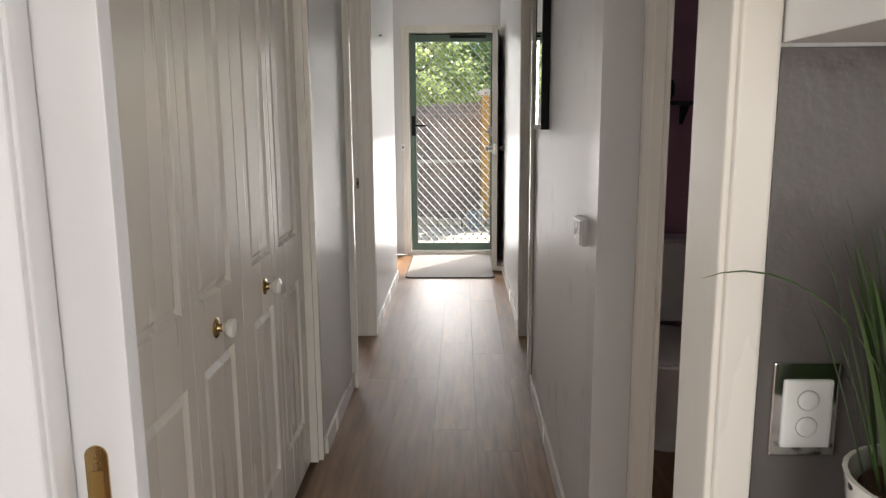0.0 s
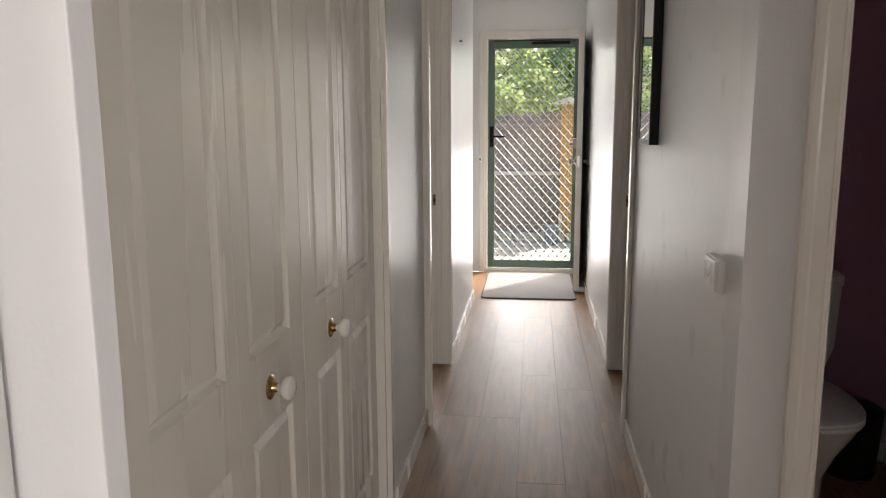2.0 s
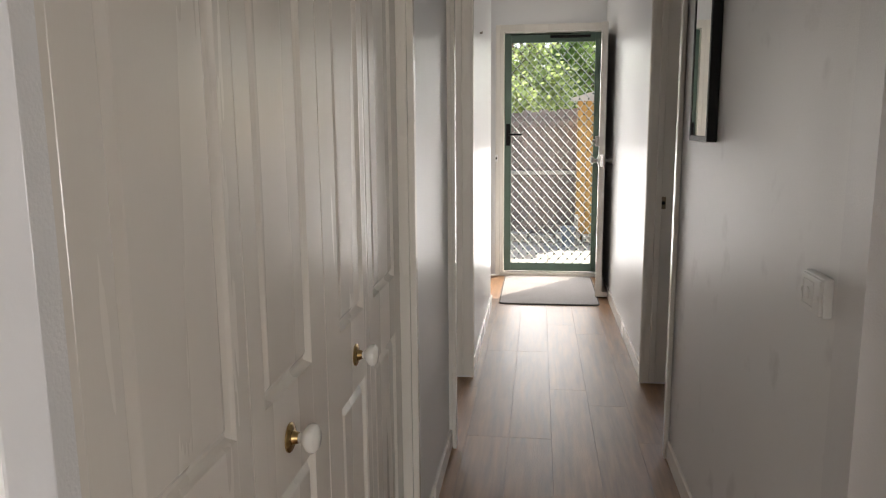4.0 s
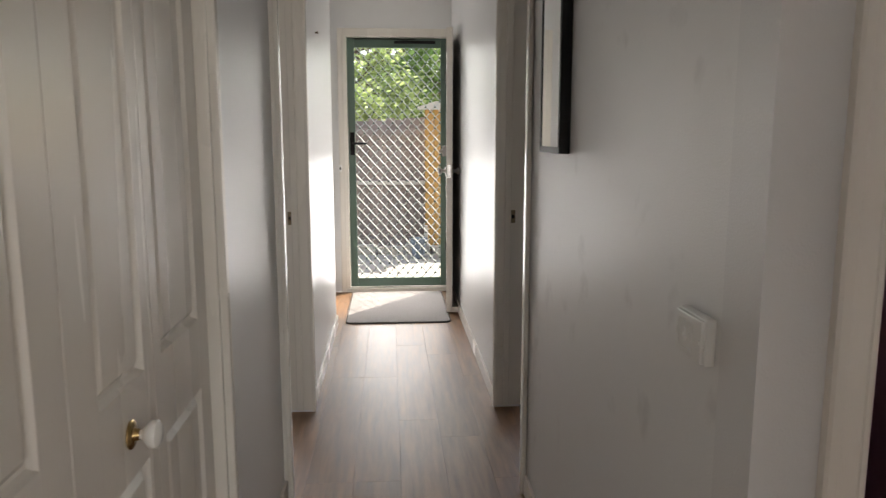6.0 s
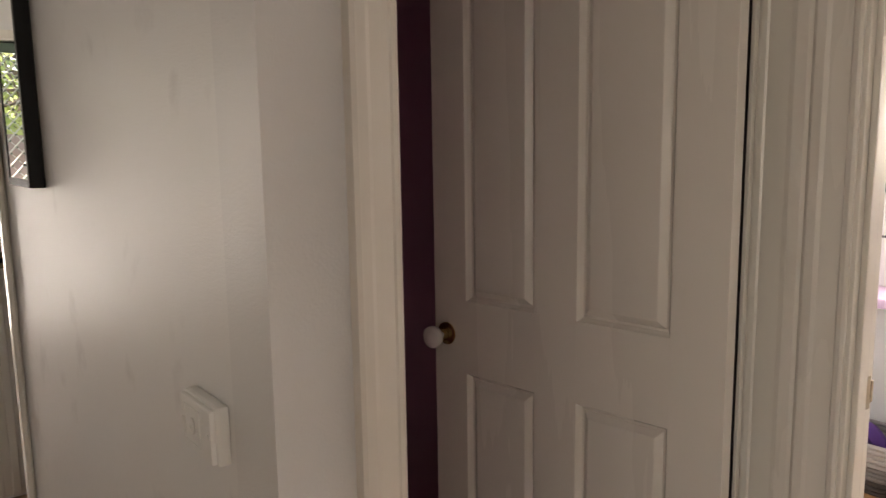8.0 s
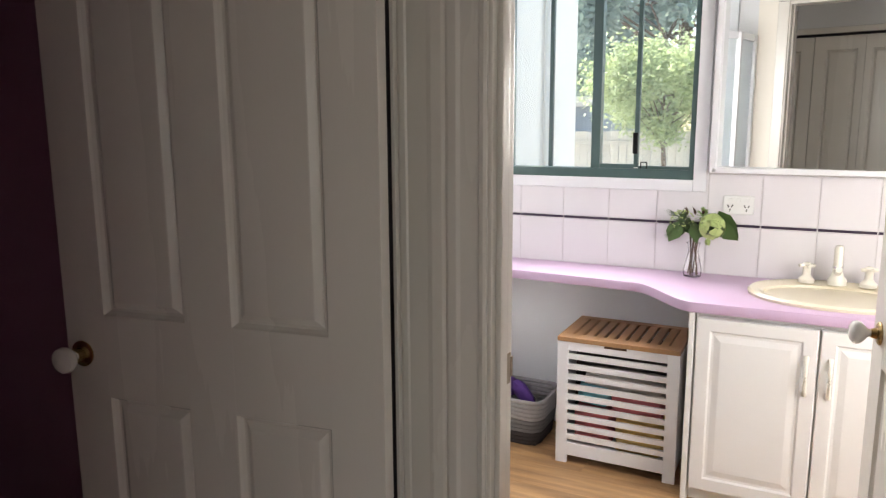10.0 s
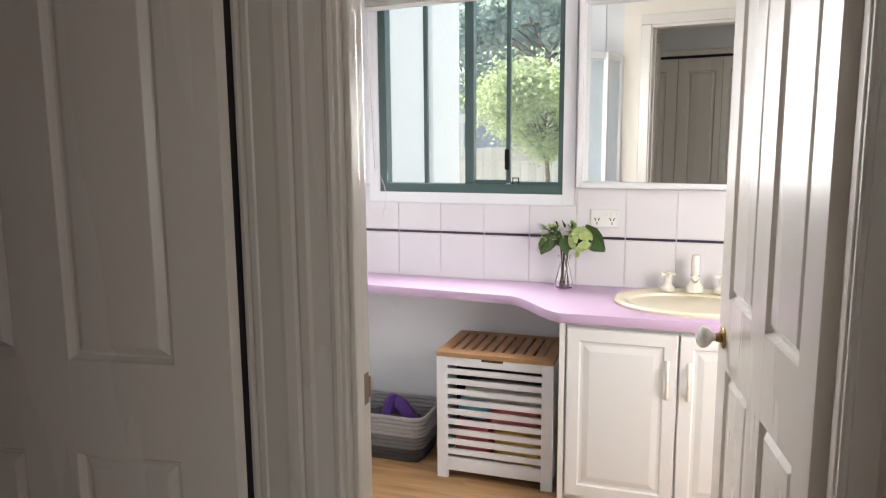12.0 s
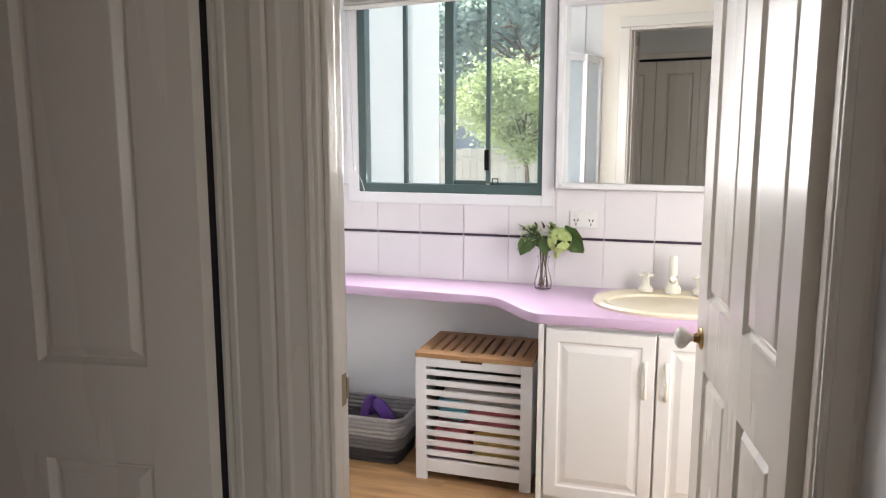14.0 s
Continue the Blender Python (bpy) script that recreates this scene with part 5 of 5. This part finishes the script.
pal = mesh_of("paling", box(0, 0.104, 0, 0.012, 0.02, 1.50, bevel=0.0015), FENCE)
rng = random.Random(5)
for k in range(46):
    o = new("paling", pal)
    o.parent = fence
    o.matrix_basis = pose(k * 0.1, 0.013 * (k % 2) + rng.uniform(0, 0.003), 0, 0, rng.uniform(-0.08, 0.08), 0) @ Matrix.Diagonal((1, 1, rng.uniform(0.985, 1.02), 1))
for z in (0.78,):
    part("rail", box(-0.02, 4.62, -0.05, -0.005, z - 0.022, z + 0.022, bevel=0.003), RAIL, fence, "pale painted fence rail")
part("rail", box(-0.02, 4.62, -0.045, -0.005, 1.33, 1.40, bevel=0.003), FENCE, fence)
part("plinth_board", box(-0.02, 4.62, -0.03, -0.004, 0.0, 0.15, bevel=0.003), FENCE, fence)
tp = thing("timber_screen", pose(0.33, 9.30, GZ), "new yellow timber screen of upright boards with a pale cap", "screen")
for k in range(4):
    part("board", box(k * 0.105, k * 0.105 + 0.098, 0, 0.03, 0.02, 1.62, bevel=0.003), TIMBER, tp)
part("cap", prism(bmesh.new(), [(-0.08, 1.6), (0.5, 1.6), (0.5, 1.73), (0.12, 1.69), (-0.08, 1.63)], -0.06, 0.05), RAIL, tp, "pale cap board", False, pose(0, 0, 0, 90))
pt = thing("garden_pot", pose(0.24, 8.95, GZ), "small dark garden pot with a pale rim beside the fence", "pot")
part("pot", lathe(bmesh.new(), [(0.06, 0), (0.09, 0.2), (0.1, 0.22), (0.08, 0.2), (0, 0.15)]), SHED, pt, "", True)
st = thing("garden_stake", pose(0.33, 9.1, GZ), "short white garden stake beside the fence", "stake")
part("stake", box(-0.02, 0.02, -0.02, 0.02, 0, 0.34, bevel=0.004), RAIL, st)
st2 = thing("garden_edging", pose(-0.2, 9.25, GZ), "pale stone garden edging at the fence foot", "edging")
for k in range(9):
    part("stone", box(-1.2 + k * 0.3, -1.2 + k * 0.3 + 0.28, -0.07, 0.07, 0, 0.09 + 0.02 * (k % 2), bevel=0.02), PAVING, st2)


def tree(name, at, height, crown_c, crown_r, leaves, size, mat, label, seed, spread=1.0, droop=0.2, trunk_r=0.09, clump=0.55):
    """A tapered trunk with limbs that carry clumps of leaves."""
    rng = random.Random(seed)
    t = thing(name, pose(*at), label, "tree")
    bm = bmesh.new()
    cc = Vector(crown_c)
    base, top = Vector((0, 0, 0)), cc + Vector((0, 0, crown_r[2] * 0.3))
    p, n = base, 6
    for k in range(n):
        q = base.lerp(top, (k + 1) / n) + Vector((rng.uniform(-1, 1), rng.uniform(-1, 1), 0)) * trunk_r * 0.8
        cyl(bm, Matrix.Translation(p) @ (q - p).to_track_quat("Z", "Y").to_matrix().to_4x4(), trunk_r * (1 - k / n * 0.8), trunk_r * (1 - (k + 1) / n * 0.8), (q - p).length * 1.03, 10)
        p = q
    part("trunk", bm, BARK, t)
    centres = []
    limbs = bmesh.new()
    for k in range(26):
        d = Vector((rng.gauss(0, 1), rng.gauss(0, 1), rng.gauss(0, 0.8))).normalized() * rng.uniform(0.45, 1.0) ** 0.5
        c = cc + Vector((d.x * crown_r[0], d.y * crown_r[1], d.z * crown_r[2])) * spread
        s = base.lerp(top, rng.uniform(0.45, 0.95))
        v = c - s
        cyl(limbs, Matrix.Translation(s) @ v.to_track_quat("Z", "Y").to_matrix().to_4x4(), trunk_r * 0.25, trunk_r * 0.06, v.length, 6)
        centres.append((c, rng.uniform(0.22, 0.42)))
    part("limbs", limbs, BARK, t)
    vs, fs = [], []
    for k in range(leaves):
        c, r = centres[k % len(centres)]
        d = Vector((rng.gauss(0, 1), rng.gauss(0, 1), rng.gauss(0, 0.8)))
        pos = c + d * r * clump * min(crown_r)
        way = Vector((rng.gauss(0, 1), rng.gauss(0, 1), rng.gauss(-droop, 0.6))).normalized()
        side = way.cross(Vector((rng.gauss(0, 1), rng.gauss(0, 1), rng.gauss(0, 1)))).normalized()
        ln, w = size * rng.uniform(0.6, 1.4), size * rng.uniform(0.18, 0.34)
        i = len(vs)
        vs += [pos, pos + way * ln * 0.5 + side * w, pos + way * ln, pos + way * ln * 0.5 - side * w]
        fs.append((i, i + 1, i + 2, i + 3))
    me = bpy.data.meshes.new("crown")
    me.from_pydata(vs, [], fs)
    me.materials.append(mat)
    ob = new("crown", me)
    ob.parent = t
    tagged(ob, "crown of many small leaves", kind="stuff")
    return t


tree("garden_tree", (-1.6, 12.6, GZ), 4, (0.4, 0, 2.0), (1.6, 1.0, 1.15), 11000, 0.10, LEAFLITE, "light green leafy tree behind the entry fence", 1)
tree("garden_tree", (1.6, 13.6, GZ), 4, (-0.2, 0, 2.3), (1.6, 1.0, 1.4), 10000, 0.13, LEAFMID, "tall green leafy tree behind the entry fence", 2)
tree("garden_tree", (-0.2, 16.5, GZ), 6, (0, 0, 3.0), (4.4, 1.5, 2.8), 16000, 0.2, LEAFDARK, "large dark green tree behind the garden", 3, trunk_r=0.2)

# ---- outside the bathroom window ----
house = thing("neighbour_house", pose(4.7, 3.40, GZ), "white rendered house close beyond the window", "house")
part("wall", box(0, 2.5, 0, 7, 0, 5.2), HOUSEWHITE, house)
part("roof", prism(bmesh.new(), [(-0.25, 5.2), (2.9, 5.2), (1.3, 6.2)], -7.3, 0.3), SHED, house, "grey roof", False, pose(0, 0, 0, 90))
part("downpipe", cyl(bmesh.new(), pose(1.55, -0.04, 0), 0.03, 0.03, 5.1, 12), HOUSEWHITE, house, "white downpipe")
pf = thing("paling_fence", pose(13.5, 1.5, GZ), "pale timber paling fence along the back garden", "fence")
pal2 = mesh_of("paling", box(0, 0.02, 0, 0.135, 0.0, 1.16, bevel=0.003), PALING)
for k in range(40):
    o = new("paling", pal2)
    o.parent = pf
    o.matrix_basis = pose(rng.uniform(-0.006, 0.006), k * 0.142, 0) @ Matrix.Diagonal((1, 1, rng.uniform(0.985, 1.015), 1))
part("rail", box(-0.045, -0.004, 0, 5.7, 0.92, 1.0, bevel=0.004), PALING, pf)
shed = thing("garden_shed", pose(20.5, 5.0, GZ), "blue-grey steel shed with a white fascia and post", "shed")
part("wall", box(0, 0.1, 0, 4, 0, 1.72), SHED, shed)
part("fascia", box(-0.4, 0.15, -0.2, 4.2, 1.72, 1.98, bevel=0.01), RAIL, shed, "white fascia board")
for y in (0.9, 2.3):
    part("post", box(-0.38, -0.28, y, y + 0.1, 0, 1.72, bevel=0.005), RAIL, shed, "white veranda post")
tree("garden_shrub", (12.0, 3.45, GZ), 3, (0, 0.0, 1.86), (0.8, 1.0, 0.66), 26000, 0.075, LEAFPALE, "light green shrub in front of the paling fence", 7, trunk_r=0.05, clump=0.85)
tree("large_tree", (24.0, 5.2, GZ), 9, (0, 0, 4.6), (2.0, 4.6, 3.6), 22000, 0.26, LEAFTEAL_HAZE, "large green tree beyond the garden, haze in its leaf colour", 8, trunk_r=0.25)
tree("large_tree", (27.0, 9.2, GZ), 9, (0, 0, 5.0), (2.0, 4.0, 4.0), 18000, 0.28, LEAFTEAL_HAZE, "large green tree beyond the shed, haze in its leaf colour", 9, trunk_r=0.25)
setting("eave", box(-6, 3.42, 7.281, 8.1, 2.5, 2.58), HOUSEWHITE, "white eave over the entry door", "eave")
setting("eave", box(3.42, 4.25, -3, 7.3, 2.5, 2.58), HOUSEWHITE, "white eave over the bathroom window", "eave")

# ---- floor planks ----
floor = setting("floor", bx(box(-3.3, 1.485, -2.9, 7.16, -0.03, -0.0115), 1.485, 3.28, 0.2, 7.16, -0.03, -0.0115), JOINT, "brown wood-look vinyl plank floor", "floor")
PW, PL = 0.18, 1.22
plank_me = {}


def plank(x0, x1, y0, y1, mat):
    key = (round(x1 - x0, 3), round(y1 - y0, 3), mat.name)
    if key not in plank_me:
        plank_me[key] = mesh_of("plank", box(0.0003, key[0] - 0.0003, 0.0003, key[1] - 0.0003, -0.011, 0, bevel=0.0005), mat)
    o = new("plank", plank_me[key])
    o.parent = floor
    o.matrix_basis = pose(x0, y0, 0)


def planks(xa, xb, ya, yb, mat, seed):
    rng = random.Random(seed)
    k0 = math.floor((xa + 0.03) / PW)
    x = k0 * PW - 0.03
    while x < xb - 0.004:
        y = ya - rng.choice((0.1, 0.3, 0.5, 0.7, 0.9, 1.1))
        while y < yb:
            a, b, c, d = max(x, xa), min(x + PW, xb), max(y, ya), min(y + PL, yb)
            if b - a > 0.01 and d - c > 0.02:
                plank(a, b, c, d, mat)
            y += PL
        x += PW


planks(-0.47, 0.43, 0.95, 7.12, PLANK, 3)
planks(-0.56, -0.47, 3.5, 7.12, PLANK, 1)
planks(0.43, 0.555, 3.5, 7.12, PLANK, 7)
planks(0.43, 1.39, 0.95, 1.98, PLANK, 2)
planks(0.5, 1.42, 1.98, 3.44, PLANK, 4)
planks(1.39, 3.28, 0.3, 2.72, BATHPLANK, 5)
planks(-1.2, 1.2, -1.4, 0.95, PLANK, 6)
